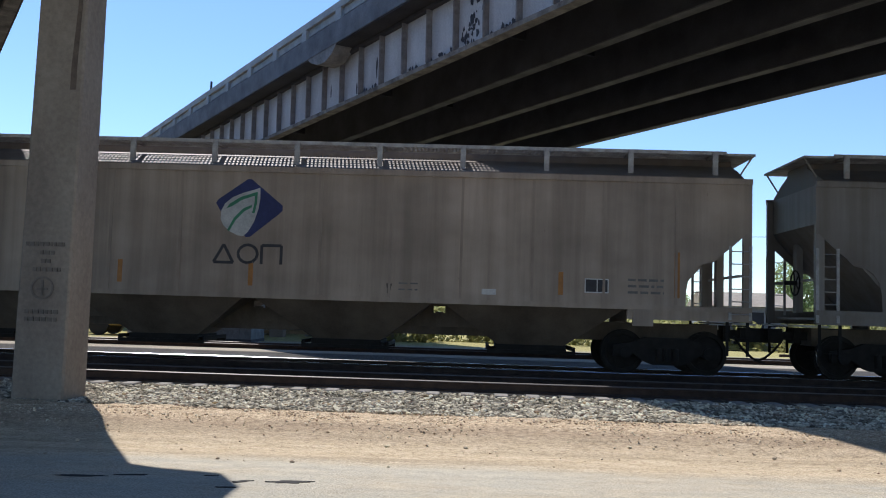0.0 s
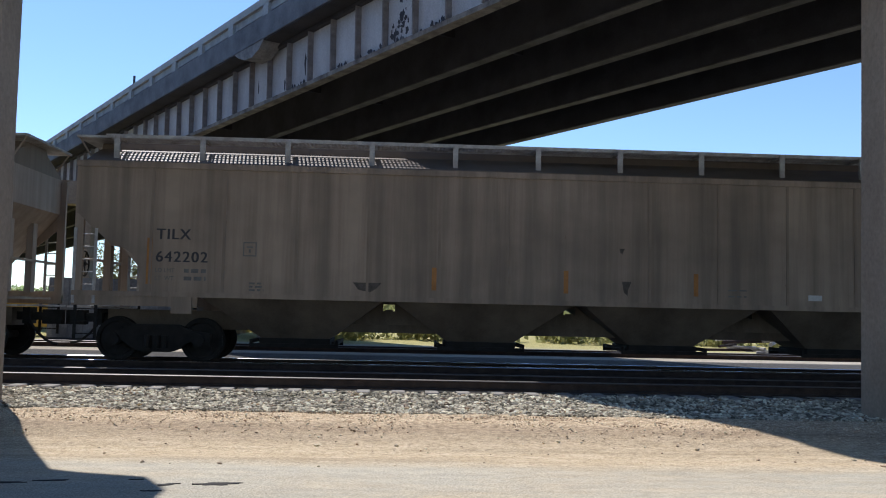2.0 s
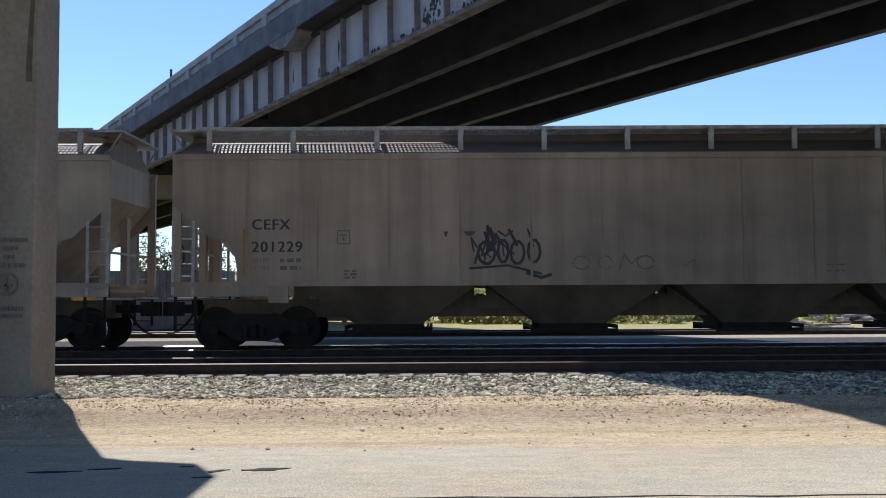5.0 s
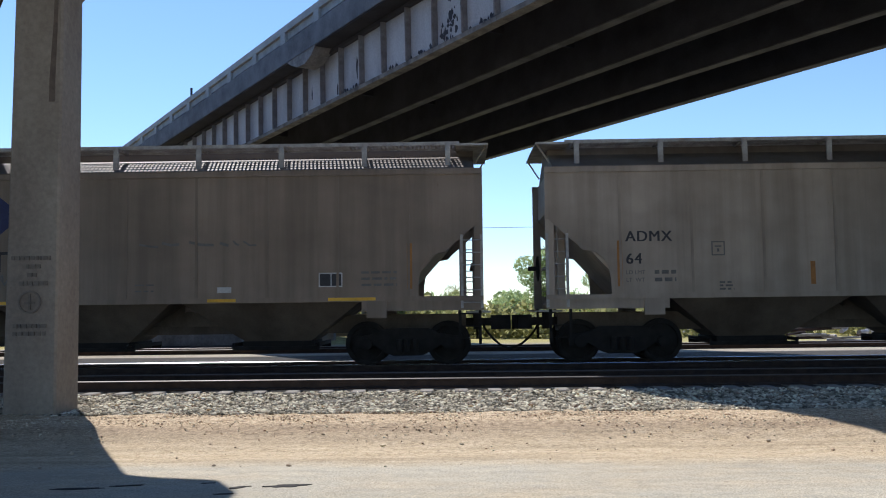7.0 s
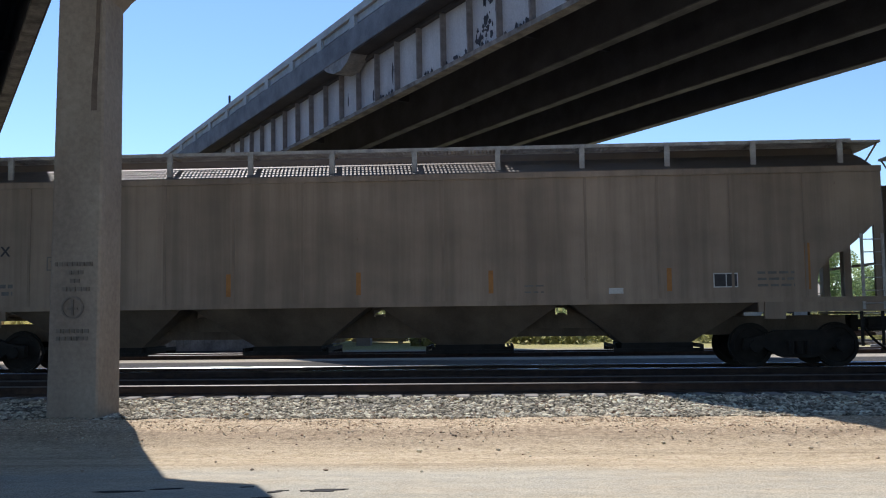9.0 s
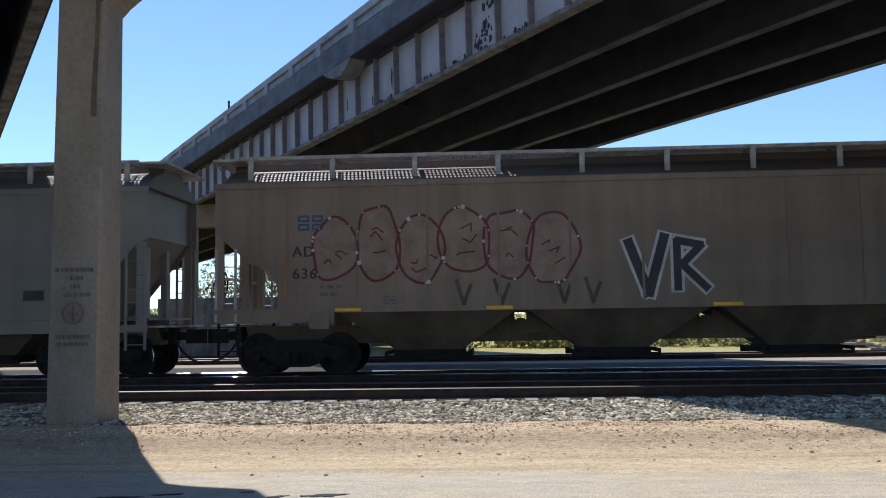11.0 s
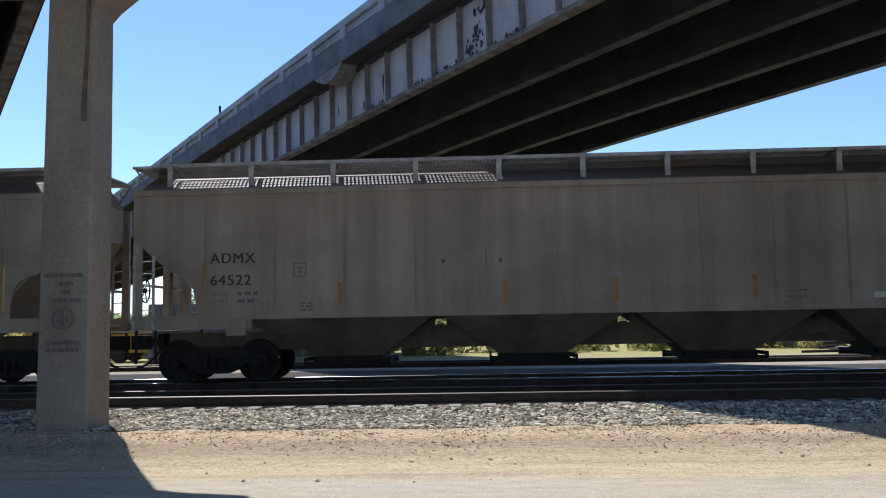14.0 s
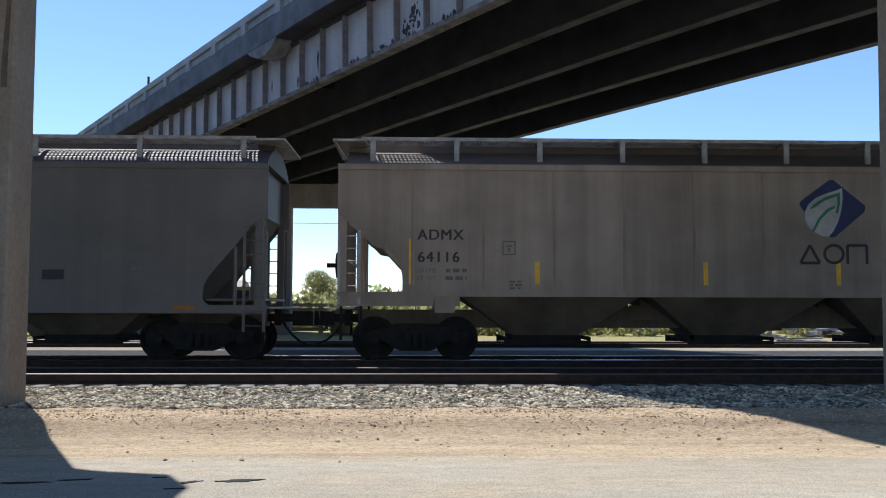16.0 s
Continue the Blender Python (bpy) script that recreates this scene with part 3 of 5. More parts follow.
def make_end_frame(kind):
    """Platform, corner posts, braces and brake rigging at the right end."""
    bm = B()
    if kind == "ribbed":
        for s in (-1, 1):
            box(bm, (10.17, s * 1.5 - 0.045, 1.16), (10.35, s * 1.5 + 0.045, 4.1))
            rod(bm, (10.2, s * 1.2, 4.3), (10.46, s * 1.2, 4.71), 0.02, 6)
            box(bm, (9.85, s * 0.62 - 0.11, 1.42), (10.0, s * 0.62 + 0.11, 3.0))
        box(bm, (10.1, -1.5, 2.1), (10.16, 1.5, 2.15))
    else:
        for s in (-1, 1):
            box(bm, (9.94, s * 1.48 - 0.05, 1.0), (10.1, s * 1.48 + 0.05, 4.1))
            box(bm, (9.5, s * 1.48 - 0.03, 1.17), (9.56, s * 1.48 + 0.03, 2.4))
            box(bm, (9.7, s * 0.6 - 0.1, 1.3), (9.84, s * 0.6 + 0.1, 3.0))
    box(bm, (8.9, -1.35, 1.26), (10.15, 1.35, 1.31))
    return mesh_of(bm, "end_frame")


def make_hose():
    bm = B()
    pts = [(10.35, -0.35, 0.85)] + [(10.35 + 0.66 * t, -0.35 - 0.03 * t, 0.85 - 0.56 * math.sin(math.pi * t / 2) ** 0.8) for t in (0.15, 0.35, 0.6, 0.85, 1.0)]
    tube(bm, pts, 0.028, 6)
    return mesh_of(bm, "air_hose", STEEL)


def make_coupler():
    bm = boxes(((9.9, -0.09, 0.8), (10.6, 0.09, 0.98)), ((10.15, -0.2, 0.72), (10.3, 0.2, 1.08)))
    prism(bm, [(10.55, -0.14), (10.98, -0.16), (11.0, 0.0), (10.9, 0.03), (10.86, 0.15), (10.55, 0.14)], 0.72, 1.04, "z")
    return mesh_of(bm, "coupler", STEEL)


def make_brake_wheel():
    bm = B()
    k = 16
    for i in range(k):
        a, b = 2 * math.pi * i / k, 2 * math.pi * (i + 1) / k
        rod(bm, (0, 0.27 * math.cos(a), 0.27 * math.sin(a)), (0, 0.27 * math.cos(b), 0.27 * math.sin(b)), 0.018, 5)
    for i in range(5):
        a = 2 * math.pi * i / 5
        rod(bm, (0, 0, 0), (0, 0.27 * math.cos(a), 0.27 * math.sin(a)), 0.014, 5)
    rod(bm, (-0.22, 0, 0), (0.03, 0, 0), 0.05, 8)
    return mesh_of(bm, "brake_wheel", STEEL)


FLIP = pose(0, 0, 0, 0, 0, 180)
OUT = pose(0.22, 0, 0)


def hopper_car(left, kind, paint, label, marks):
    """A covered hopper car whose side begins at `left` when the clip starts; local x runs along the train, z is up from the rails."""
    th = thing("hopper_car", label, "freight car", "covered hopper cars of the train")
    ribbed = kind == "ribbed"

    def put(name, key, make, parent=th, mat=None, at=None, label=""):
        me = shared((key, kind), make)
        if mat is not None:
            me2 = shared((key, kind, mat.name), lambda: me.copy())
            if not me2.materials:
                me2.materials.append(mat)
            me = me2
        ob = part(name, me, None, parent, label)
        if at is not None:
            ob.matrix_basis = at
        return ob

    near = None
    for s in (-1, 1):
        sd = put("side_sheet", f"side{s}", lambda s=s: make_side(kind, s), mat=paint)
        near = near or sd
        y = 1.55 * s
        if ribbed:
            put("side_sill", f"sill{s}", lambda: mesh_of(boxes(((-10.57, min(y, y + s * 0.035), 1.36), (10.57, max(y, y + s * 0.035), 1.46)), ((-10.57, min(y - s * 0.09, y), 1.16), (-8.0, max(y - s * 0.09, y), 1.36)), ((8.0, min(y - s * 0.09, y), 1.16), (10.57, max(y - s * 0.09, y), 1.36))), "side_sill"), mat=paint)
            for px in (-8.32, 8.32):
                put("jacking_pad", f"pad{s}", lambda: mesh_of(boxes(((-0.21, y - 0.05, 1.02), (0.21, y + 0.05, 1.37))), "jacking_pad"), mat=paint, at=pose(px, 0, 0))
        put("top_chord", f"chord{s}", lambda: mesh_of(boxes(((-10.57 if ribbed else -10.42, min(y, y + s * 0.045), 4.04), (10.57 if ribbed else 10.42, max(y, y + s * 0.045), 4.16))), "top_chord"), mat=paint)
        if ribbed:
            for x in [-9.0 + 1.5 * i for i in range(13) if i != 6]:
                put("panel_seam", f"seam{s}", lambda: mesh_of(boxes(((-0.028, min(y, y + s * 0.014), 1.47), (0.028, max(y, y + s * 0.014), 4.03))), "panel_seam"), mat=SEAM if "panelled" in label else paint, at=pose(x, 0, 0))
    put("roof", "roof", lambda: make_roof(kind), mat=roof_of(paint))
    for s in (0, 1):
        rb = put("running_board", "board", make_board, mat=GALV, at=pose(0, 0, 0.06) @ FLIP if s else pose(0, 0, 0.06))
        for i in range(12 if ribbed else 10):
            n = 11.0 if ribbed else 9.0
            bx = -9.85 + 19.7 * i / n
            put("bracket", "bracket", lambda: mesh_of(boxes(((-0.055, -1.37, 4.12), (0.055, -1.315, 4.7)), ((-0.03, -1.37, 4.635), (0.03, -0.68, 4.679))), "bracket"), rb, GALV, pose(bx, 0, 0))
    for i in range(5):
        put("hatch_cover", "hatch", lambda: mesh_of(boxes(((-1.75, -0.42, 4.8), (1.75, 0.42, 4.88))), "hatch_cover"), mat=paint, at=pose(-7.6 + 3.8 * i, 0, 0))
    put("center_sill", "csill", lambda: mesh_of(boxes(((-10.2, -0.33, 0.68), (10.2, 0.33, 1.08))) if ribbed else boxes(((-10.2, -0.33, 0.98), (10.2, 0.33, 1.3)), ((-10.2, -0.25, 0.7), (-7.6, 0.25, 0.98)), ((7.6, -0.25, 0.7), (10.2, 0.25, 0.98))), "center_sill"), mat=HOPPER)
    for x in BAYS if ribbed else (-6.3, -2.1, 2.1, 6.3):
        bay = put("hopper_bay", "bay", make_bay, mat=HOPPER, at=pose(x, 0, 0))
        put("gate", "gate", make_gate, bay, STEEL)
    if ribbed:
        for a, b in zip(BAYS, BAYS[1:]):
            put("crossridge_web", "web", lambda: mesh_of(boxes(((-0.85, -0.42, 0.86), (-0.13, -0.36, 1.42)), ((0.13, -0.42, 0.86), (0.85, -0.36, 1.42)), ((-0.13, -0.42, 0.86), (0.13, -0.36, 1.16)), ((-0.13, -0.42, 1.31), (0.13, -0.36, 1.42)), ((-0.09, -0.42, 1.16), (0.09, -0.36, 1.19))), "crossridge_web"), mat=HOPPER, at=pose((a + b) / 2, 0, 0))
    for s in (0, 1):
        at = FLIP @ OUT if s else OUT
        put("end_sheet", "slope", lambda: make_slope(kind), mat=paint, at=at)
        fr = put("end_frame", "frame", lambda: make_end_frame(kind), mat=paint, at=at)
        put("coupler", "coupler", make_coupler, at=at)
        put("air_hose", "hose", make_hose, at=at)
        put("end_walkway", "walk", lambda: mesh_of(boxes(((10.0, -1.35, 1.1), (10.5, 1.35, 1.14))), "end_walkway"), mat=GALV, at=at)
        put("roof_walkway", "walk2", lambda: mesh_of(boxes(((9.8, -1.28, 4.7), (10.5, 1.28, 4.75))), "roof_walkway"), mat=GALV, at=at)
        for yy in (-1, 1):
            if ribbed:
                put("ladder", "ladder", lambda: mesh_copy_ladder(), fr, GALV, pose(9.9, yy * 1.56, 0))
            else:
                put("ladder", "ladder2", lambda: make_ladder(0.42, 0.62, 2.95, 8), fr, paint, pose(9.72, yy * 1.53, 0))
            if ribbed:
                put("step", "step", lambda: make_ladder(0.42, 0.45, 1.2, 3), fr, STEEL, pose(9.85, yy * 1.53, 0))
    put("brake_wheel", "brake", make_brake_wheel, at=pose(-10.66, -0.62, 2.05))
    wheels = []
    for tx in (-TRUCK_X, TRUCK_X):
        tr = put("truck", "bolster", lambda: mesh_of(boxes(((-0.22, -1.05, 0.42), (0.22, 1.05, 0.68)), ((-0.6, -0.5, 0.5), (0.6, 0.5, 0.6))), "truck", STEEL), at=pose(tx, 0, 0), label="black cast-steel two-axle truck")
        for s in (-1, 1):
            put("side_frame", "sframe", make_sideframe, tr, at=pose(0, 1.02 * s, 0, 0, 0, 0 if s < 0 else 180))
        for wx in (-0.89, 0.89):
            w = put("wheelset", "wheelset", make_wheelset, tr, at=pose(wx, 0, 0.457))
            wheels.append(w)
    marks(th, near)
    return th, left + HALF, wheels


def mesh_copy_ladder():
    return make_ladder(0.42, 1.2, 2.75, 6)


# ---- marks on the sides: local x from the car's middle, z up ----
FACE = SIDE - 0.004


def stripes(th, xs, mat, z0=1.62, z1=2.1, w=0.1):
    for x in xs:
        part("reflector_stripe", boxes(((x - w / 2, FACE - 0.003, z0), (x + w / 2, FACE, z1))), mat, th)


def small_print(th, x, z, rows, w=0.95, h=0.06, mat=INK_FADED, gap=0.13, seed=0):
    rng = random.Random(seed)
    bm = B()
    for r in range(rows):
        p = x
        while p < x + w:
            q = p + 0.06 + 0.16 * rng.random()
            box(bm, (p, FACE - 0.003, z - r * gap), (min(q, x + w), FACE, z - r * gap + h))
            p = q + 0.05
    return tagged(part("small_print", bm, mat, th), kind="stuff")


def ids(th, number, x=-8.9, mark="ADMX", size=0.315):
    lettering(mark, size, INK, th, x, 2.56, FACE, "owner_mark", 1.12)
    lettering(number, size, INK, th, x, 2.09, FACE, "car_number", 1.16)
    lettering("LD LMT", 0.12, INK_FADED, th, x, 1.87, FACE)
    lettering("LT  WT", 0.12, INK_FADED, th, x, 1.71, FACE)
    small_print(th, x + 0.6, 1.87, 2, 0.45, 0.08, gap=0.16, seed=3)
    ox, oz = -0.48, 0.04
    fr = B()
    for x0, z0, x1, z1 in ((-6.62, 2.2, -6.34, 2.225), (-6.62, 2.475, -6.34, 2.5), (-6.62, 2.225, -6.595, 2.475), (-6.365, 2.225, -6.34, 2.475), (-6.55, 2.38, -6.41, 2.41), (-6.5, 2.28, -6.46, 2.35)):
        box(fr, (x0 + ox, FACE - 0.003, z0 + oz), (x1 + ox, FACE, z1 + oz))
    part("stencil_box", fr, INK_FADED, th)


def placard(th, x=7.35, z=1.83):
    p = part("consolidated_stencil", boxes(((x - 0.25, FACE - 0.004, z - 0.15), (x + 0.25, FACE, z + 0.15))), WHITE, th, "black stencil panel with a pale rim")
    for x0, x1 in ((-0.228, 0.0), (0.022, 0.228)):
        part("stencil_panel", boxes(((x + x0, FACE - 0.006, z - 0.128), (x + x1, FACE - 0.004, z + 0.128))), INK, p)


def flat(th, name, outline, mat, y, thick=0.003):
    bm = B()
    prism(bm, outline, FACE - y - thick, FACE - y, "y")
    return part(name, bm, mat, th)


def oval(cx, cz, a, b, k=20, tilt=0.0, flatten=0.0):
    c, s = math.cos(radians(tilt)), math.sin(radians(tilt))
    out = []
    for i in range(k):
        t = 2 * math.pi * i / k
        x, z = a * math.cos(t), b * math.sin(t)
        out.append((cx + x * c - z * s, cz + x * s + z * c))
    return out


def logo(th, cx, z, mat=NAVY, leaf=LEAF_WHITE, vein=LEAF_GREEN, s=1.0):
    """A dark diamond with a pale leaf, and a stroke tool for the shapes under it."""
    def P(pts):
        return [(cx + s * x, z + s * y) for x, y in pts]
    d = flat(th, "logo", P([(-0.66, 0.18), (-0.62, 0.25), (-0.06, 0.66), (0.02, 0.66), (0.64, 0.16), (0.64, 0.06), (0.56, -0.02), (0.03, -0.46), (-0.05, -0.47), (-0.56, 0.02)]), mat, 0)
    flat(d, "leaf", P([(-0.56, -0.12), (-0.55, 0.04), (-0.48, 0.18), (-0.34, 0.3), (-0.14, 0.39), (0.06, 0.45), (0.19, 0.5), (0.2, 0.3), (0.17, 0.08), (0.1, -0.16), (-0.01, -0.36), (-0.1, -0.45), (-0.22, -0.44), (-0.38, -0.36), (-0.5, -0.25)]), leaf, 0.003)
    flat(d, "leaf_edge", P([(-0.46, 0.08), (-0.38, 0.18), (-0.18, 0.31), (0.06, 0.39), (0.145, 0.42), (0.14, 0.2), (0.1, 0.0), (0.05, 0.0), (0.09, 0.2), (0.09, 0.34), (-0.16, 0.25), (-0.35, 0.12)]), vein, 0.006)
    flat(d, "leaf_vein", P([(-0.42, -0.34), (-0.3, -0.1), (-0.12, 0.09), (0.04, 0.16), (0.04, 0.11), (-0.1, 0.03), (-0.26, -0.14), (-0.38, -0.36)]), vein, 0.006)
    bm = B()
    def stroke(a, b, w=0.032):
        (x0, y0), (x1, y1) = a, b
        dx, dy = x1 - x0, y1 - y0
        k = math.hypot(dx, dy)
        nx, ny = -dy / k * w, dx / k * w
        prism(bm, P([(x0 + nx, y0 + ny), (x1 + nx, y1 + ny), (x1 - nx, y1 - ny), (x0 - nx, y0 - ny)]), FACE - 0.003, FACE, "y")
    return d, bm, stroke


def company_logo(th, cx, z=3.16, mat=NAVY, letters=INK, **k):
    k.setdefault("s", 1.1)
    d, bm, stroke = logo(th, cx, z, mat, **k)
    # three plain shapes under the sign: a triangle, a rounded ring and an open block
    tri = [(-0.66, -0.965), (-0.47, -0.62), (-0.28, -0.965), (-0.66, -0.965)]
    ring = [(0.0 + 0.19 * math.sin(2 * math.pi * i / 12), -0.79 + 0.175 * math.cos(2 * math.pi * i / 12)) for i in range(13)]
    block = [(0.27, -0.98), (0.27, -0.62), (0.65, -0.62), (0.65, -0.98)]
    for line in (tri, ring, block):
        for p, q in zip(line, line[1:]):
            stroke(p, q, 0.028)
    part("sign_base", bm, letters, th)


def rust_runs(th, spots, mat=None):
    for i, (x, z, w, h) in enumerate(spots):
        rng = random.Random(i)
        pts = [(x - w / 2, z), (x + w / 2, z)] + [(x + w / 2 * (0.7 - 0.4 * rng.random()), z - h * 0.6), (x + 0.1 * w, z - h), (x - w / 2 * 0.6, z - h * 0.75)]
        flat(th, "stain", pts, mat or SMUDGE, 0.001)


SMUDGE = worn("grease_smudge", (0.10, 0.085, 0.07), (0.06, 0.05, 0.04), 0.8, scale=5, fine=40)


def curve_bar(bm, pts, w, y=0.0):
    """A flat brush stroke through points, each piece a hair above the last."""
    y += 0.00001 * len(bm.faces)
    for (x0, z0), (x1, z1) in zip(pts, pts[1:]):
        dx, dz = x1 - x0, z1 - z0
        k = math.hypot(dx, dz) or 1
        nx, nz = -dz / k * w / 2, dx / k * w / 2
        ex, ez = dx / k * w * 0.3, dz / k * w * 0.3
        y += 0.00008
        prism(bm, [(x0 + nx - ex, z0 + nz - ez), (x1 + nx + ex, z1 + nz + ez), (x1 - nx + ex, z1 - nz + ez), (x0 - nx - ex, z0 - nz - ez)], FACE - y - 0.003, FACE - y, "y")


def marks_plain(number, yellow=(), orange=(), with_logo=None, smudges=(), tall=None, mark="ADMX", sill=(), scrawl=False):
    def run(th, near):
        ids(th, number, mark=mark)
        placard(th)
        small_print(th, 8.0, 1.95, 3, 0.75, 0.05, seed=5)
        small_print(th, 3.2, 1.75, 2, 0.4, 0.03, seed=6)
        small_print(th, -6.95, 1.66, 3, 0.3, 0.04, gap=0.07, seed=7)
        stripes(th, yellow, YELLOW)
        stripes(th, orange, ORANGE)
        stripes(th, (-9.02, 9.02), tall or ORANGE, 1.62, 2.58, 0.11)
        if with_logo is not None:
            company_logo(th, with_logo)
        rust_runs(th, smudges)
        for x, w in sill:
            part("sill_reflector", boxes(((x - w / 2, SIDE - 0.045, 1.385), (x + w / 2, SIDE - 0.036, 1.45))), YELLOW, th)
        if scrawl:
            rng = random.Random(12)
            bm = B()
            for x0, x1, z in ((-5.9, -4.1, 2.44), (3.3, 5.8, 2.62), (-1.0, -0.8, 2.45)):
                x = x0
                while x < x1:
                    w = 0.1 + 0.4 * rng.random()
                    curve_bar(bm, [(x, z + 0.06 * rng.random()), (x + w / 2, z + 0.1 * rng.random() - 0.05), (x + w, z - 0.06 * rng.random())], 0.03 + 0.04 * rng.random())
                    x += w + 0.25 * rng.random()
            for k in range(64):
                x = (-6.1 if k < 34 else -0.5 if k < 52 else -2.6) + (0.8 if k % 3 else 1.9) * rng.random() + (0.0 if k % 2 else 1.1)
                z = 1.68 + 0.32 * rng.random()
                curve_bar(bm, [(x, z), (x + 0.14 * rng.random(), z + 0.12), (x + 0.2 * rng.random(), z - 0.08), (x + 0.22, z + 0.03)], 0.025)
            part("spray_scrawl", bm, INK_FADED, th)
        part("data_plate", boxes(((4.95, FACE - 0.003, 1.58), (5.25, FACE, 1.7))), WHITE, th)
    return run


def marks_tag(number):
    def run(th, near):
        def curve(bm, pts, w):
            curve_bar(bm, [(x - 0.6, z) for x, z in pts], w)
        marks_plain(number, mark="CEFX", smudges=[(-4.8, 2.5, 0.1, 0.12), (-4.3, 2.5, 0.25, 0.1)])(th, near)
        bm = B()
        # an unreadable black tag and a scrawl beside it
        for k, (x, w) in enumerate(((-3.35, 0.5), (-3.0, 0.3), (-2.7, 0.4), (-2.35, 0.35))):
            curve(bm, oval(x, 2.05 + 0.03 * (k % 2), w * 0.36, 0.24, 10) + [(x + w * 0.36, 2.05)], 0.06)
        rng = random.Random(4)
        for k in range(16):
            x, z = -3.75 + 1.5 * rng.random(), 1.8 + 0.45 * rng.random()
            a = radians(60 + 60 * rng.random())
            w = 0.15 + 0.3 * rng.random()
            curve(bm, [(x, z), (x + w * math.cos(a), z + w * math.sin(a)), (x + w * math.cos(a) + 0.12, z + 0.1)], 0.03 + 0.03 * rng.random())
        curve(bm, [(-3.7, 1.72), (-2.9, 1.78), (-2.2, 1.6)], 0.05)
        curve(bm, [(-3.1, 2.5), (-2.95, 2.4), (-2.8, 2.5)], 0.04)
        curve(bm, [(-2.5, 1.62), (-2.2, 1.52), (-2.0, 1.58)], 0.07)
        part("spray_tag", bm, INK, th, "small black spray tag")
        bm = B()
        for x, w in ((-1.35, 0.3), (-0.85, 0.25), (0.0, 0.3)):
            curve(bm, oval(x, 1.83, w * 0.6, 0.14, 10), 0.03)
        curve(bm, [(-0.55, 1.7), (-0.45, 2.0), (-0.3, 1.8), (-0.15, 1.95)], 0.03)
        curve(bm, [(0.8, 1.75), (1.05, 1.9), (1.0, 1.7)], 0.025)
        part("spray_scrawl", bm, INK_FADED, th)
    return run


def rounded(o, passes=2):
    """An outline with its corners cut round."""
    for _ in range(passes):
        o = [(a[0] * (1 - k) + b[0] * k, a[1] * (1 - k) + b[1] * k) for a, b in zip(o, o[1:] + o[:1]) for k in (0.25, 0.75)]
    return o


def marks_bubble(th, near):
    """Older car: silver bubble piece with red wings, faded sign, tags."""
    lettering("62279", 0.33, INK, th, -7.12, 2.3, FACE, "car_number", 1.12)
    lettering("ADMX", 0.33, INK, th, -8.24, 2.3, FACE, "owner_mark", 1.0)
    small_print(th, -8.0, 1.85, 2, 0.7, 0.04, seed=9)
    off = -2.77
    for cx, cz, a, b in ((-1.85, 1.72, 0.42, 0.16), (-1.75, 2.02, 0.3, 0.14), (0.12, 2.15, 0.28, 0.4), (2.52, 2.1, 0.36, 0.14), (2.6, 1.78, 0.34, 0.14)):
        flat(th, "spray_wing", oval(cx + off, cz, a, b), RED, 0.0)
    shapes = [[(-1.75, 1.35), (-1.62, 1.8), (-1.28, 2.45), (-1.05, 2.5), (-0.95, 2.2), (-0.78, 1.75), (-0.78, 1.3), (-1.05, 1.02), (-1.5, 1.02)],
              [(-0.95, 2.3), (-0.82, 2.5), (-0.62, 2.48), (-0.45, 2.1), (-0.05, 2.05), (0.02, 1.7), (-0.05, 1.3), (-0.2, 1.05), (-0.6, 1.05), (-0.75, 1.35)],
              [(0.02, 1.3), (0.18, 1.85), (0.5, 2.5), (0.66, 2.55), (1.0, 2.0), (1.28, 1.5), (1.22, 1.1), (0.9, 1.03), (0.6, 1.2), (0.3, 1.05), (0.05, 1.1)],
              [(1.22, 2.5), (1.42, 2.62), (1.55, 2.5), (1.62, 2.62), (1.85, 2.58), (1.92, 1.9), (2.0, 1.15), (1.8, 1.05), (1.6, 1.15), (1.4, 1.05), (1.3, 1.3), (1.28, 1.9)]]
    shapes = [[(0.1 + (x - 0.1) * 1.09 + off, z) for x, z in rounded(o)] for o in shapes]
    for o in shapes:
        cx, cz = sum(p[0] for p in o) / len(o), sum(p[1] for p in o) / len(o)
        flat(th, "spray_shadow", [(cx + (x - cx) * 1.10 + 0.11, cz + (z - cz) * 1.07 + 0.05) for x, z in o], BLACK, 0.003)
    for o in shapes:
        cx, cz = sum(p[0] for p in o) / len(o), sum(p[1] for p in o) / len(o)
        flat(th, "spray_outline", [(cx + (x - cx) * 1.09, cz + (z - cz) * 1.055) for x, z in o], BLACK, 0.005)
        flat(th, "spray_fill", o, SILVER_DRIP, 0.008)
    def stroke(bm, pts, w, y=0.0):
        curve_bar(bm, [(x + off, z) for x, z in pts], w, y)
    for pts, w in (([(-1.35, 2.02), (-0.98, 2.03)], 0.03), ([(-1.15, 2.3), (-1.12, 2.12)], 0.03), (oval(-0.4, 1.85, 0.2, 0.2, 12)[4:12], 0.03),
                   ([(0.62, 2.1), (0.64, 1.7), (0.66, 1.2)], 0.04), ([(0.35, 1.68), (0.95, 1.62)], 0.04), ([(1.55, 2.5), (1.58, 2.1)], 0.05),
                   ([(1.58, 1.75), (1.6, 1.15)], 0.05), ([(1.42, 1.98), (1.72, 1.98)], 0.04)):
        bm = B()
        stroke(bm, pts, w, 0.011)
        part("spray_line", bm, BLACK, th)
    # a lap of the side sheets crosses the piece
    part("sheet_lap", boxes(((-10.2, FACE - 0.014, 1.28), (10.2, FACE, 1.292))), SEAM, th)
    bm = B()
    for x in (3.0, 3.35):
        stroke(bm, oval(x + 0.1, 2.3, 0.2, 0.16, 10), 0.035)
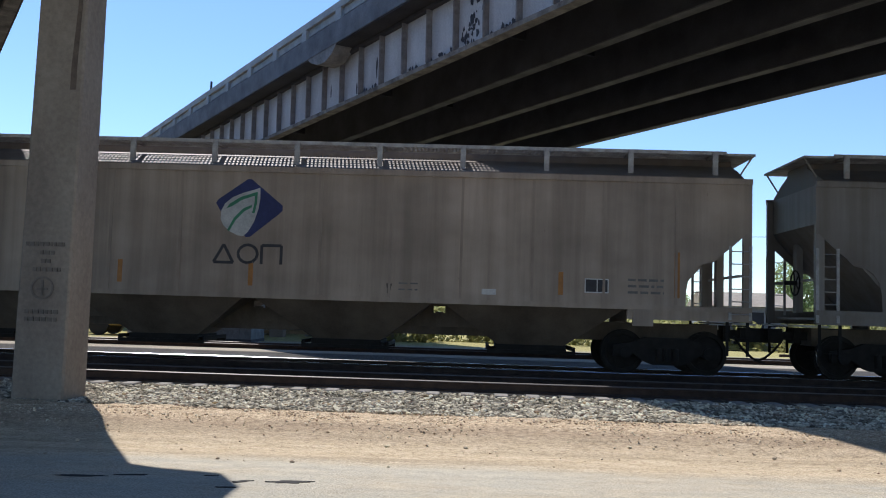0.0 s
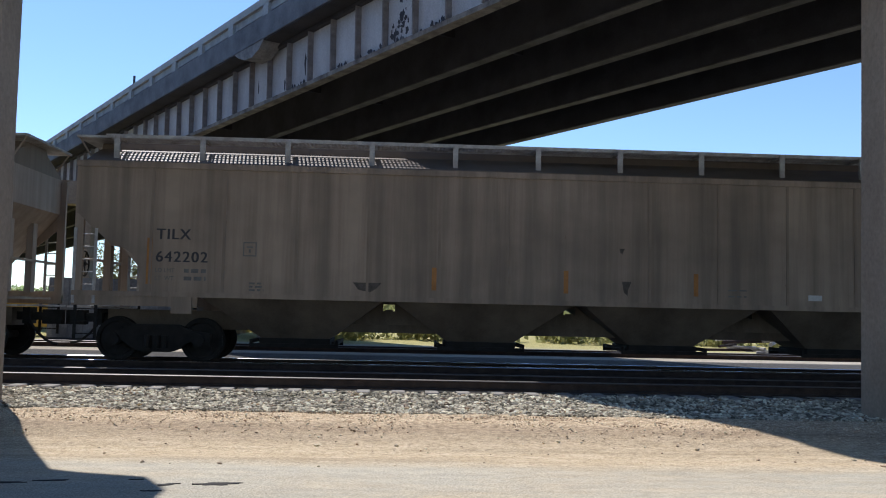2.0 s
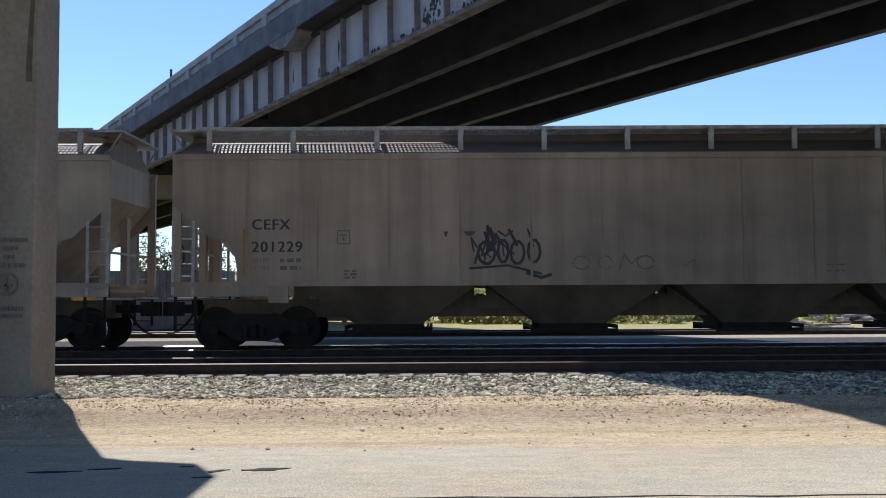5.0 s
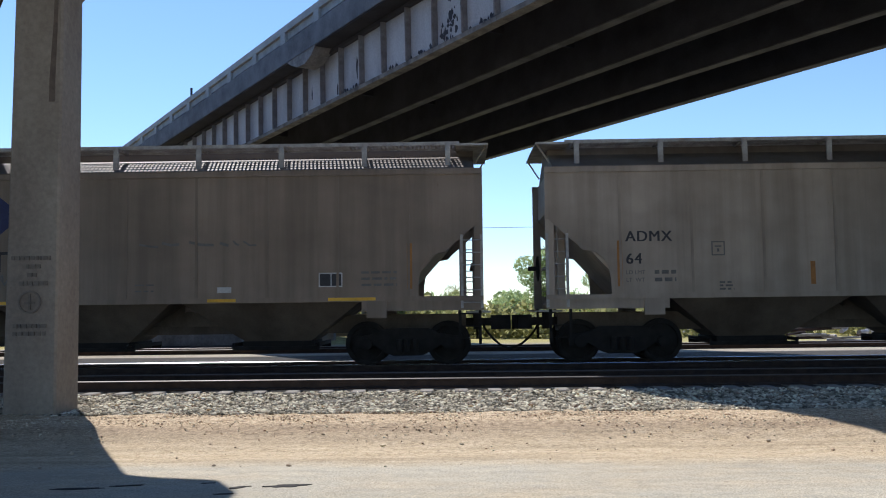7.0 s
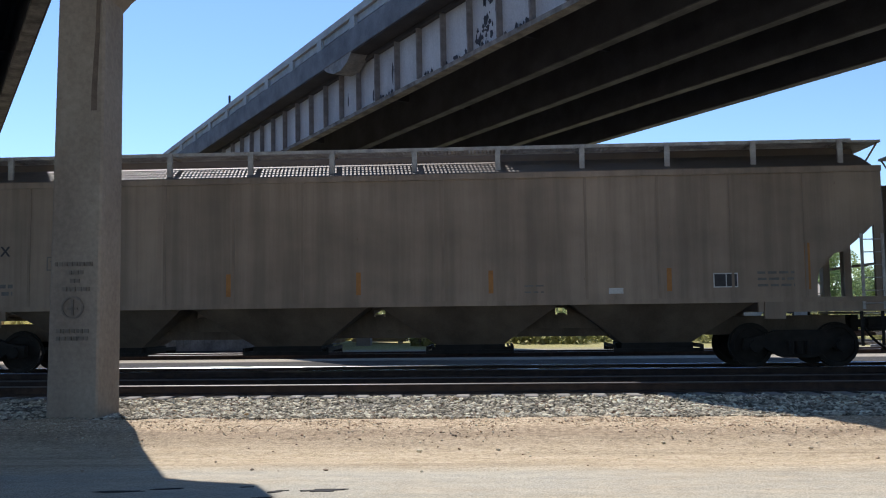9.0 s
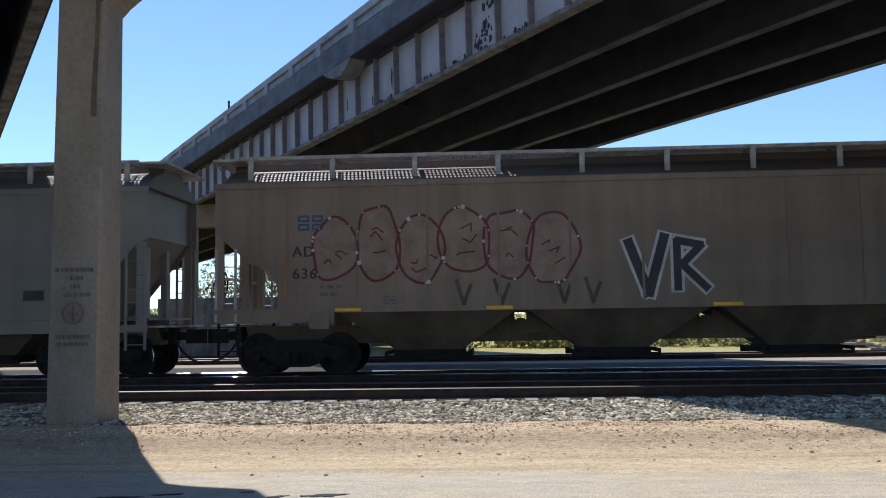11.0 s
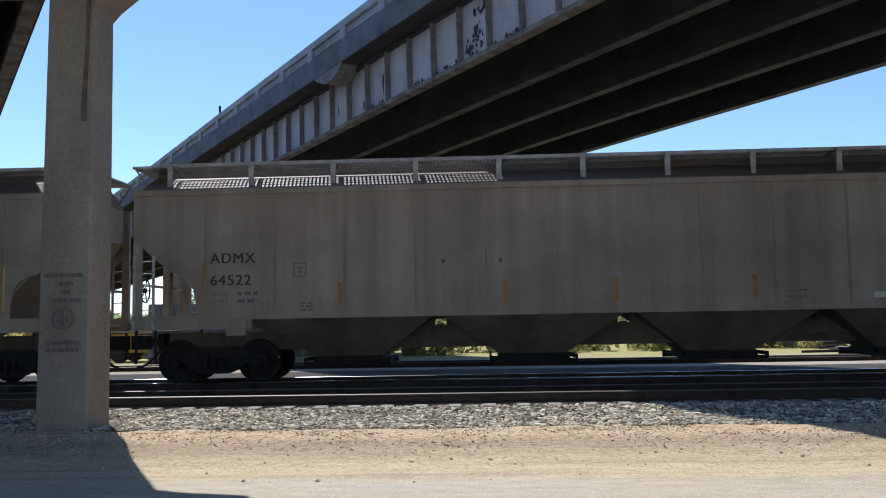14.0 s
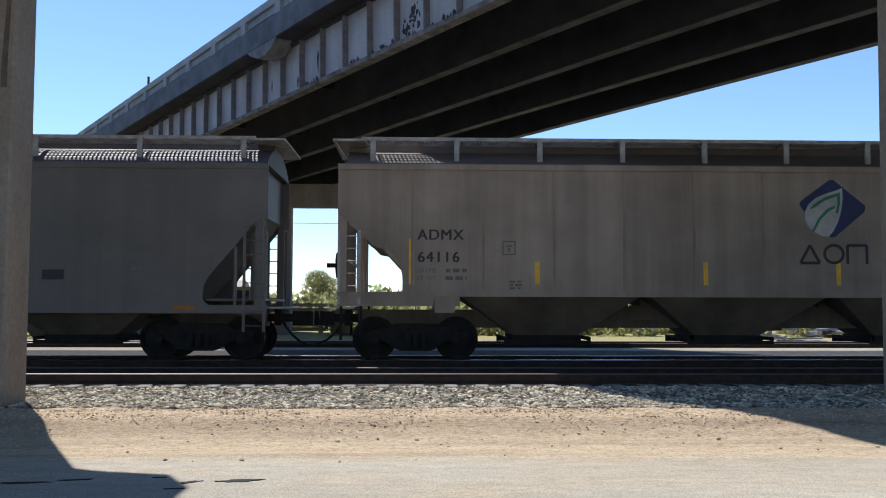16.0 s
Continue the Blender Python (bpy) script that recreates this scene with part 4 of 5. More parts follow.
    for x, z0, z1 in ((3.85, 1.9, 2.5), (4.05, 2.0, 2.45), (4.3, 1.9, 2.6), (4.5, 2.1, 2.4), (4.35, 1.5, 1.95), (4.75, 1.55, 1.9), (2.95, 1.35, 1.75), (3.15, 1.35, 1.75), (-2.15, 2.3, 2.7)):
        stroke(bm, [(x, z0), (x + 0.05, z1)], 0.06)
    stroke(bm, [(2.8, 1.38), (3.3, 1.38)], 0.03)
    stroke(bm, [(4.3, 2.1), (4.5, 1.75)], 0.05)
    part("spray_scrawl", bm, INK_FADED, th)
    company_logo(th, 3.15, 3.05, LOGO_BLACK, INK_FADED, s=1.0, vein=INK_FADED)
    placard_old(th, 7.9)
    small_print(th, 4.6, 2.45, 2, 0.6, 0.07, seed=8)
    stripes(th, (-8.2, -3.6, 1.1, 8.7), ORANGE, 1.06, 1.16, 0.5)


def placard_old(th, x=6.9, z=1.83):
    p = part("consolidated_stencil", boxes(((x - 0.25, FACE - 0.004, z - 0.13), (x + 0.25, FACE, z + 0.13))), INK_FADED, th)
    part("stencil_panel", boxes(((x - 0.225, FACE - 0.006, z - 0.105), (x + 0.225, FACE - 0.004, z + 0.105))), INK, p)


def marks_old(th, near):
    lettering("62", 0.27, INK_FADED, th, -5.35, 2.2, FACE, "car_number", 1.2)
    lettering("ADMX", 0.27, INK_FADED, th, -6.65, 2.2, FACE, "owner_mark", 1.2)
    placard_old(th, 6.0, 1.8)
    small_print(th, 7.6, 1.9, 2, 0.4, 0.06, seed=4)
    stripes(th, (-8.2, 4.4, 8.7), ORANGE, 1.06, 1.16, 0.45)


def marks_piece(number):
    """A wide maroon-outlined spray piece with white flecks over the number."""
    def run(th, near):
        marks_plain(number, sill=((-7.7, 0.55), (-4.5, 0.55), (0.2, 0.6), (5.2, 0.6)))(th, near)
        rng = random.Random(7)
        for k in range(6):
            cx, cz = -8.0 + 0.93 * k, 2.72 + 0.12 * math.sin(2.3 * k)
            a, b = 0.5 + 0.08 * rng.random(), 0.72 + 0.12 * rng.random()
            o = [(cx + a * (0.8 + 0.35 * rng.random()) * math.cos(2 * math.pi * i / 11), cz + b * (0.8 + 0.35 * rng.random()) * math.sin(2 * math.pi * i / 11)) for i in range(11)]
            o = rounded(o)
            flat(th, "spray_fill", o, PIECE_FILL, 0.0005 * k)
            bm = B()
            curve_bar(bm, o + o[:1], 0.055, 0.004)
            for j in range(3):
                x, z = cx + rng.uniform(-0.28, 0.2), cz + rng.uniform(-0.4, 0.35)
                curve_bar(bm, [(x, z), (x + rng.uniform(0.05, 0.2), z + rng.uniform(-0.1, 0.12)), (x + rng.uniform(0.1, 0.4), z + rng.uniform(-0.12, 0.1))], 0.035, 0.004)
            part("spray_outline", bm, SPRAY_MAROON, th, "maroon spray-paint outline")
            for j in range(7):
                x, z = o[rng.randrange(len(o))]
                r = 0.018 + 0.035 * rng.random() ** 2
                flat(th, "spray_fleck", oval(x, z, r, r, 8), SILVER, 0.012)
        bm = B()
        for x, z, w, h in ((-8.75, 3.32, 0.2, 0.1), (-8.45, 3.32, 0.2, 0.1), (-8.75, 3.14, 0.2, 0.1), (-8.45, 3.14, 0.2, 0.1)):
            curve_bar(bm, [(x, z), (x + w, z), (x + w, z + h), (x, z + h), (x, z)], 0.045)
        part("spray_tag", bm, SPRAY_BLUE, th, "small blue spray tag")
        vee = [(-1.8, 2.75), (-1.4, 1.65), (-1.05, 2.85)]
        arr = [(-0.8, 1.75), (-0.8, 2.75), (-0.3, 2.65), (-0.7, 2.25), (-0.2, 1.75)]
        bm = B()
        curve_bar(bm, vee, 0.32), curve_bar(bm, arr, 0.28)
        rim = part("spray_tag_rim", bm, SILVER, th, "pale rim of the tag")
        bm = B()
        curve_bar(bm, vee, 0.2, 0.004), curve_bar(bm, arr, 0.16, 0.004)
        part("spray_tag", bm, INK, rim, "black spray tag with a white rim")
        bm = B()
        for x in (-5.4, -4.6, -3.3, -2.7):
            curve_bar(bm, [(x, 2.0), (x + 0.15, 1.5), (x + 0.3, 1.9)], 0.08)
        part("spray_tag", bm, SMUDGE, th)
    return run


TAN = (0.40, 0.318, 0.246)
GREY = (0.25, 0.233, 0.21)
BROWN = (0.33, 0.25, 0.182)
PALE = (0.42, 0.346, 0.272)
COOL = (0.225, 0.202, 0.18)
DIRT = (0.135, 0.10, 0.07)
PITCH = 22.458
CARS = [
    (0, "ribbed", ("hopper_paint_shade", GREY, DIRT, 0.6), "grimy grey covered hopper car with four discharge bays", marks_plain("63310")),
    (-1, "ribbed", ("hopper_paint_beige", TAN, DIRT, 0.5), "weathered beige covered hopper car with a navy leaf sign", marks_plain("64089", (), (-6.3, -2.75, 0.05, 6.6), -0.03, ((3.0, 1.75, 0.12, 0.3),))),
    (-2, "ribbed", ("hopper_paint_streaked", BROWN, DIRT, 0.75), "streaked brown-grey covered hopper car with rust stains", marks_plain("642202", (), (-3.1, -0.3, 2.5), None, mark="TILX", smudges=((0.9, 2.6, 0.12, 0.12), (-4.5, 1.75, 0.6, 0.2), (1.0, 1.9, 0.2, 0.3)))),
    (-3, "ribbed", ("hopper_paint_panelled", PALE, DIRT, 0.5), "pale grey panelled covered hopper car with a navy leaf sign", marks_plain("63409", (), (-2.5, 0.2), 0.0, ((-4.55, 2.5, 0.14, 0.12), (-3.95, 2.5, 0.2, 0.12)))),
    (-4, "ribbed", ("hopper_paint_tagged", (0.37, 0.285, 0.215), DIRT, 0.45), "beige covered hopper car with a black spray tag", marks_tag("201229")),
    (-5, "ribbed", ("hopper_paint_light", PALE, DIRT, 0.4), "light beige covered hopper car with clean sides", marks_plain("64", (), (-5.0,), None)),
    (-6, "ribbed", ("hopper_paint_dusty", (0.275, 0.212, 0.158), DIRT, 0.6), "dusty beige covered hopper car with leaf sign and yellow sill marks", marks_plain("63194", (), (), 0.0, (), sill=((-8.0, 0.6), (-5.2, 0.62), (-2.47, 0.66), (0.13, 0.7), (5.05, 0.6), (7.8, 1.0)), scrawl=True)),
    (-7, "ribbed", ("hopper_paint_brown", BROWN, DIRT, 0.6), "brown-stained beige covered hopper car without a sign", marks_plain("64", (), (-3.1, -0.3, 2.5, 6.2), None)),
    (-8, "ribbed", ("hopper_paint_sprayed", (0.25, 0.19, 0.14), DIRT, 0.5), "brownish covered hopper car with a maroon spray-painted piece", marks_piece("636")),
    (-9, "smooth", ("hopper_paint_cool", COOL, (0.14, 0.135, 0.125), 0.3), "smooth grey covered hopper car with silver bubble graffiti", marks_bubble),
    (-10, "ribbed", ("hopper_paint_plain", (0.34, 0.272, 0.212), DIRT, 0.45), "plain beige covered hopper car with dull orange markers", marks_plain("64522", (), (-6.1, -2.6, -0.3, 2.55, 6.2), None, ((-3.9, 2.55, 0.1, 0.1), (-2.7, 2.55, 0.1, 0.1)))),
    (-11, "ribbed", ("hopper_paint_sand", (0.365, 0.29, 0.226), DIRT, 0.4), "sand-grey covered hopper car with leaf sign and yellow reflectors", marks_plain("64116", (-6.36, -2.77, 0.09, 2.75, 6.4), (), 0.0, tall=YELLOW)),
    (-12, "smooth", ("hopper_paint_slate", (0.16, 0.145, 0.132), (0.10, 0.09, 0.08), 0.4), "smooth slate-grey covered hopper car with a dark end", marks_old),
]
# how far the train has come, each half second
COME = [7.21, 15.55, 22.73, 31.13, 38.18, 46.50, 53.74, 61.95, 68.99, 77.18, 84.22, 91.66, 99.08, 106.54, 114.14, 122.42, 129.48, 137.30, 144.07, 151.65, 159.10, 166.44, 173.71, 181.28, 188.22, 196.14, 202.56, 210.35, 217.04, 224.07, 231.17, 238.25, 245.39]


def travel(t):
    return float(np.interp(t, [0.5 * i for i in range(33)], COME))


TRAIN_Y = 20.2


# ---- beyond the tracks ----
def leaf_material(name, a, b):
    m, n, l, p = material(name, 0.7)
    g = n.new("ShaderNodeNewGeometry")
    c = ramp(n, l, g.outputs["Random Per Island"], [(0, a), (1, b)])
    l.new(c, p.inputs["Base Color"])
    p.inputs["Transmission Weight"].default_value = 0.0
    t = n.new("ShaderNodeBsdfTranslucent")
    l.new(c, t.inputs[0])
    mix = n.new("ShaderNodeMixShader")
    mix.inputs[0].default_value = 0.7
    l.new(p.outputs[0], mix.inputs[1])
    l.new(t.outputs[0], mix.inputs[2])
    l.new(mix.outputs[0], n["Material Output"].inputs[0])
    return m


LEAF_A = leaf_material("cottonwood_leaf", (0.26, 0.33, 0.13), (0.46, 0.54, 0.27))
LEAF_B = leaf_material("dry_brush_leaf", (0.19, 0.20, 0.07), (0.42, 0.40, 0.18))
LEAF_C = leaf_material("straw_brush_leaf", (0.32, 0.29, 0.09), (0.55, 0.48, 0.20))
BARK = worn("grey_bark", (0.16, 0.13, 0.10), (0.08, 0.065, 0.05), 0.9, scale=4, fine=40)


def leaf_mesh(name, blobs, count, size, mat, seed):
    """Small leaf clumps gathered in uneven lobes."""
    rng = np.random.default_rng(seed)
    c = np.array([b[:3] for b in blobs])
    r = np.array([b[3] for b in blobs])
    k = rng.choice(len(blobs), count, p=r ** 2 / (r ** 2).sum())
    d = rng.normal(size=(count, 3))
    d /= np.linalg.norm(d, axis=1)[:, None]
    p = c[k] + d * (r[k] * rng.uniform(0.45, 1.08, count) ** 0.6)[:, None] * np.array([1, 1, 0.85])
    a = rng.normal(size=(count, 3))
    a /= np.linalg.norm(a, axis=1)[:, None]
    b = np.cross(a, rng.normal(size=(count, 3)))
    b /= np.linalg.norm(b, axis=1)[:, None]
    s = rng.uniform(0.5, 1.2, count)[:, None] * size
    v = np.stack([p - a * s, p + b * s * 0.6, p + a * s, p - b * s * 0.6], 1).reshape(-1, 3)
    f = np.arange(4 * count).reshape(-1, 4)
    me = bpy.data.meshes.new(name)
    me.from_pydata(v.tolist(), [], f.tolist())
    me.materials.append(mat)
    return me


def tree(x, y, h, seed, mat=LEAF_A, wide=0.42, label="leafy green tree beyond the railway yard", leaves=4200):
    rng = random.Random(seed)
    th = thing("tree", label, "tree", "trees beyond the tracks", "", pose(x, y, ground_height(y) - 0.05))
    bm = B()
    rod(bm, (0, 0, 0), (0.1, 0, h * 0.35), h * 0.03, 8, h * 0.02)
    blobs = []
    for i in range(9):
        a = i * 2.4 + rng.random()
        z = h * (0.2 + 0.62 * rng.random())
        q = h * wide * (0.3 + 0.55 * rng.random()) * (1.15 - 0.6 * z / h)
        e = (q * math.cos(a), q * math.sin(a), z)
        rod(bm, (0.1, 0, h * (0.22 + 0.12 * rng.random())), e, h * 0.014, 5, h * 0.005)
        blobs.append((*e, h * (0.13 + 0.1 * rng.random())))
    blobs.append((0, 0, h * 0.85, h * 0.15))
    blobs.append((0.1 * h, 0, h * 0.25, h * 0.2))
    blobs.append((-0.12 * h, 0, h * 0.3, h * 0.22))
    blobs.append((0.0, -0.05 * h, h * 0.52, h * 0.22))
    part("trunk", bm, BARK, th)
    part("crown", leaf_mesh("crown", blobs, leaves, h * 0.017, mat, seed), None, th)
    return th


def brush(name, x0, x1, y0, y1, n, h, seed, mat, label):
    rng = random.Random(seed)
    blobs = []
    for i in range(n):
        yy = rng.uniform(y0, y1)
        r = h * (0.35 + 0.5 * rng.random())
        blobs.append((rng.uniform(x0, x1), yy, ground_height(yy) + r * 0.5, r))
    tagged(new(name, leaf_mesh(name, blobs, n * 170, 0.13 * h, mat, seed)), label, "bushes", kind="stuff")


def build_far():
    far = [(9.8, 100, 8.4, LEAF_A), (16.5, 102, 6.6, LEAF_A), (36.5, 99, 8.6, LEAF_A), (42, 104, 7.0, LEAF_A), (-10.8, 101, 5.6, LEAF_B), (24, 106, 5.0, LEAF_A), (58, 110, 6.0, LEAF_A)]
    far += [(-80 + 8.7 * k + 2.5 * math.sin(3.1 * k), 126 + 5 * math.sin(1.7 * k), 4.3 + 0.9 * math.sin(2.3 * k), LEAF_A if k % 3 else LEAF_B) for k in range(19)]
    for i, (x, y, h, m) in enumerate(far):
        tree(x, y, h, 20 + i, m, 0.5, leaves=13000 if i < 7 else 4200)
    for i, (x, h) in enumerate(((-17.0, 7.6), (-20.5, 6.4), (-31.0, 7.0))):
        tree(x, 64, h, 70 + i, LEAF_C, 0.42, "yellowing leafy tree beyond the railway yard")
    brush("yard_brush", -4, 40, 44, 49, 70, 1.7, 5, LEAF_B, "dry yellow-green brush behind the yard")
    brush("roadside_brush", -75, 80, 56, 78, 150, 2.2, 3, LEAF_B, "dry olive brush along the yard's far edge")
    brush("sunlit_brush", -34, -9, 52, 66, 60, 2.0, 9, LEAF_C, "sunlit straw-yellow brush beyond the yard")
    brush("tree_line", -190, 190, 150, 190, 260, 4.6, 4, LEAF_A, "distant dark green tree line")
    # low wall of pale sheds
    shed_m = worn("pale_shed_cladding", (0.36, 0.37, 0.38), (0.24, 0.25, 0.26), 0.7, scale=1, fine=10)
    roof_m = worn("tan_roof_sheet", (0.42, 0.36, 0.27), (0.3, 0.25, 0.19), 0.7, scale=1, fine=10)
    for x, y, w, d, h in ((15.2, 50, 4.6, 4, 2.3), (-17, 70, 7, 5, 2.6)):
        th = thing("shed", "low pale metal shed beyond the tracks", "shed", "sheds beyond the tracks", "", pose(x, y, ground_height(y)))
        part("wall", boxes(((-w / 2, -d / 2, 0), (w / 2, d / 2, h))), shed_m, th)
        bm = B()
        prism(bm, [(-d / 2 - 0.25, h), (d / 2 + 0.25, h), (0, h + 0.8)], -w / 2 - 0.2, w / 2 + 0.2, "x")
        part("roof", bm, roof_m, th)
        part("door", boxes(((-1.0, -d / 2 - 0.04, 0.02), (0.6, -d / 2 - 0.002, 2.0))), GIRDER_DARK, th)
    # yellow machines stored under the bridge
    yel = worn("machine_yellow", (0.62, 0.38, 0.05), (0.4, 0.23, 0.03), 0.5, scale=2, fine=20)
    for i, (x, y) in enumerate(((-15.5, 41), (-20.5, 43), (-25.5, 41), (-11.2, 50))):
        th = thing("maintenance_machine", "yellow track maintenance machine parked on the yard", "machine", "parked machines", "", pose(x, y, ground_height(y), 0, 0, 8 * i))
        part("chassis", boxes(((-2.0, -0.9, 0.45), (2.0, 0.9, 0.85)), ((-1.9, -0.7, 0.85), (0.2, 0.7, 1.5))), yel, th)
        part("cab", boxes(((0.5, -0.8, 0.85), (1.8, 0.8, 2.5))), yel, th)
        part("cab_glass", boxes(((0.6, -0.82, 1.5), (1.7, -0.803, 2.3)), ((1.803, -0.6, 1.5), (1.82, 0.6, 2.3))), BLACK, th)
        for wx in (-1.3, 1.3):
            for wy in (-0.85, 0.85):
                bm = B()
                rod(bm, (wx, wy - 0.12, 0.45), (wx, wy + 0.12, 0.45), 0.45, 16)
                part("wheel", bm, BLACK, th)
    # a white pick-up and white tanks seen low under the cars
    wht = worn("white_vehicle_paint", (0.72, 0.72, 0.71), (0.6, 0.6, 0.6), 0.35, scale=1, fine=10)
    grey_m = worn("dull_grey_container_steel", (0.20, 0.21, 0.215), (0.11, 0.115, 0.12), 0.6, scale=1.5, fine=12)
    th = thing("storage_container", "dull grey ribbed storage container in the yard", "container", "", "", pose(-11.6, 38, ground_height(38)))
    part("body", boxes(((-2.6, -1.2, 0.12), (2.6, 1.2, 2.55))), grey_m, th)
    for i in range(17):
        part("rib", boxes(((-2.5 + 0.3 * i, -1.24, 0.2), (-2.38 + 0.3 * i, -1.198, 2.45))), grey_m, th)
    part("base_rail", boxes(((-2.62, -1.23, 0.0), (2.62, 1.23, 0.118))), GIRDER_DARK, th)
    # tan lumber stacked near the far pier
    lum = worn("sawn_lumber", (0.46, 0.34, 0.20), (0.30, 0.21, 0.12), 0.8, scale=3, fine=30, stretch=(0.2, 1, 1))
    rng = random.Random(31)
    for sx, sy in ((-9.6, 47.5), (-6.2, 48.2), (-14.5, 48.0)):
        th = thing("lumber_stack", "stack of tan sawn planks on bearers", "lumber stack", "lumber stacks in the yard", "", pose(sx, sy, ground_height(sy)))
        for r in range(6):
            for c in range(4):
                x0 = -1.5 + 0.12 * rng.random()
                part("plank", boxes(((x0, -0.6 + 0.3 * c, 0.26 * r + 0.1), (x0 + 2.9, -0.34 + 0.3 * c, 0.26 * r + 0.28))), lum, th)
            part("bearer", boxes(((-1.2, -0.62, 0.26 * r), (-1.05, 0.62, 0.26 * r + 0.098))), TIE, th)
            part("bearer", boxes(((1.0, -0.62, 0.26 * r), (1.15, 0.62, 0.26 * r + 0.098))), TIE, th)
    # scrap: short pipes and angle iron in a heap
    for sx, sy, k in ((14.0, 33.9, 1), (18.0, 36.5, 2), (22.5, 35.0, 3)):
        th = thing("scrap_heap", "heap of pale pipes and rusty steel offcuts", "scrap heap", "scrap heaps in the yard", "", pose(sx, sy, ground_height(sy)))
        rng = random.Random(k)
        for i in range(16):
            x, z = rng.uniform(-1.3, 1.3), 0.06 + 0.05 * i
            bm, a = B(), rng.uniform(-1.2, 1.2)
            w = 0.4 + 0.7 * rng.random()
            rod(bm, (x - w * math.cos(a), -w * math.sin(a), z), (x + w * math.cos(a), w * math.sin(a), z + rng.uniform(-0.05, 0.1)), 0.04 + 0.06 * rng.random(), 8)
            part("pipe", bm, (CONC_PALE, RAIL_SIDE, GALV)[i % 3], th)
    for x, y in ((22.5, 41),):
        th = thing("pickup_truck", "white pick-up truck parked beside the tracks", "pick-up", "parked vehicles", "", pose(x, y, ground_height(y), 0, 0, 4))
        bm = B()
        prism(bm, [(-2.6, 0.5), (2.55, 0.5), (2.6, 0.95), (1.5, 1.08), (0.75, 1.72), (-0.7, 1.75), (-0.85, 1.1), (-2.6, 1.08)], -0.9, 0.9, "y")
        part("body", bm, wht, th)
        bm = B()
        prism(bm, [(-0.6, 1.15), (1.25, 1.15), (0.7, 1.65), (-0.6, 1.67)], -0.905, 0.905, "y")
        part("side_window", bm, BLACK, th)
        for wx in (-1.65, 1.65):
            for wy in (-0.82, 0.82):
                bm = B()
                rod(bm, (wx, wy - 0.12, 0.4), (wx, wy + 0.12, 0.4), 0.4, 16)
                part("wheel", bm, BLACK, th)
    # fence posts and a power line
    for i in range(26):
        x = -60 + 5 * i
        bm = B()
        rod(bm, (0, 0, -0.1), (0, 0, 1.5), 0.05, 6)
        tagged(part("fence_post", bm, BARK), "thin weathered fence post in the yard", "fence post", "fence posts").matrix_basis = pose(x, 58, ground_height(58))
    bm = B()
    pts = [(-90 + 10 * i, 75, 11.0 - 3.0 * math.sin(math.pi * i / 18)) for i in range(19)]
    tube(bm, pts, 0.02, 4)
    tagged(part("power_line", bm, BLACK), "thin dark overhead power line", "power line")
    for i, x in enumerate((-90, 90)):
        bm = B()
        rod(bm, (0, 0, -0.5), (0, 0, 11.6), 0.16, 8, 0.1)
        box(bm, (-0.06, -1.1, 10.9), (0.06, 1.1, 11.05))
        tagged(part("utility_pole", bm, BARK), "wooden utility pole carrying the power line", "utility pole", "utility poles").matrix_basis = pose(x, 75, ground_height(75))


def column_marks(th, x0, x1, y):
    """Stencilled notice that cannot be read, a ring under it, and a rust run."""
    yy = y - 0.034
    rng = random.Random(3)
    for r, (a, b) in enumerate(((0.08, 0.66), (0.3, 0.52), (0.32, 0.46), (0.2, 0.62), (0.12, 0.62), (0.12, 0.6))):
        bm = B()
        z = 1.98 - 0.125 * r if r < 4 else 0.98 - 0.11 * (r - 4)
        x = x0 + a
        while x < x0 + b:
            w = 0.03 + 0.05 * rng.random()
            box(bm, (x, yy - 0.003, z), (min(x + w, x0 + b), yy + 0.01, z + 0.06))
            x += w + 0.02
        tagged(part("notice_line", bm, COL_INK, th), kind="stuff")
    bm = B()
    k = 24
    cx, cz = x0 + 0.36, 1.36
    for i in range(k):
        a, b = 2 * math.pi * i / k, 2 * math.pi * (i + 1) / k
        prism(bm, [(cx + 0.17 * math.cos(a), cz + 0.17 * math.sin(a)), (cx + 0.17 * math.cos(b), cz + 0.17 * math.sin(b)), (cx + 0.145 * math.cos(b), cz + 0.145 * math.sin(b)), (cx + 0.145 * math.cos(a), cz + 0.145 * math.sin(a))], yy - 0.004, yy + 0.01, "y")
    box(bm, (cx - 0.015, yy - 0.004, 1.25), (cx + 0.015, yy + 0.01, 1.48))
    box(bm, (cx - 0.08, yy - 0.004, 1.33), (cx + 0.08, yy + 0.01, 1.36))
    part("notice_ring", bm, COL_INK, th, "faded stencilled ring")


COL_INK = plain("faded_brown_stencil", (0.185, 0.156, 0.134), 0.9)
RUST_RUN = worn("rust_run", (0.17, 0.13, 0.10), (0.11, 0.085, 0.07), 0.9, scale=3, fine=30)


def ragged_run(parent, pts, widths, mat, y, seed):
    """A ragged upright stain on a face that looks to -y."""
    rng = random.Random(seed)
    l, r = [], []
    for (x, z), w in zip(pts, widths):
        l.append((x - w * (0.35 + 0.3 * rng.random()), z))
        r.append((x + w * (0.35 + 0.3 * rng.random()), z))
    bm = B()
    prism(bm, l + r[::-1], y - 0.003, y + 0.01, "y")
    return part("rust_streak", bm, mat, parent)


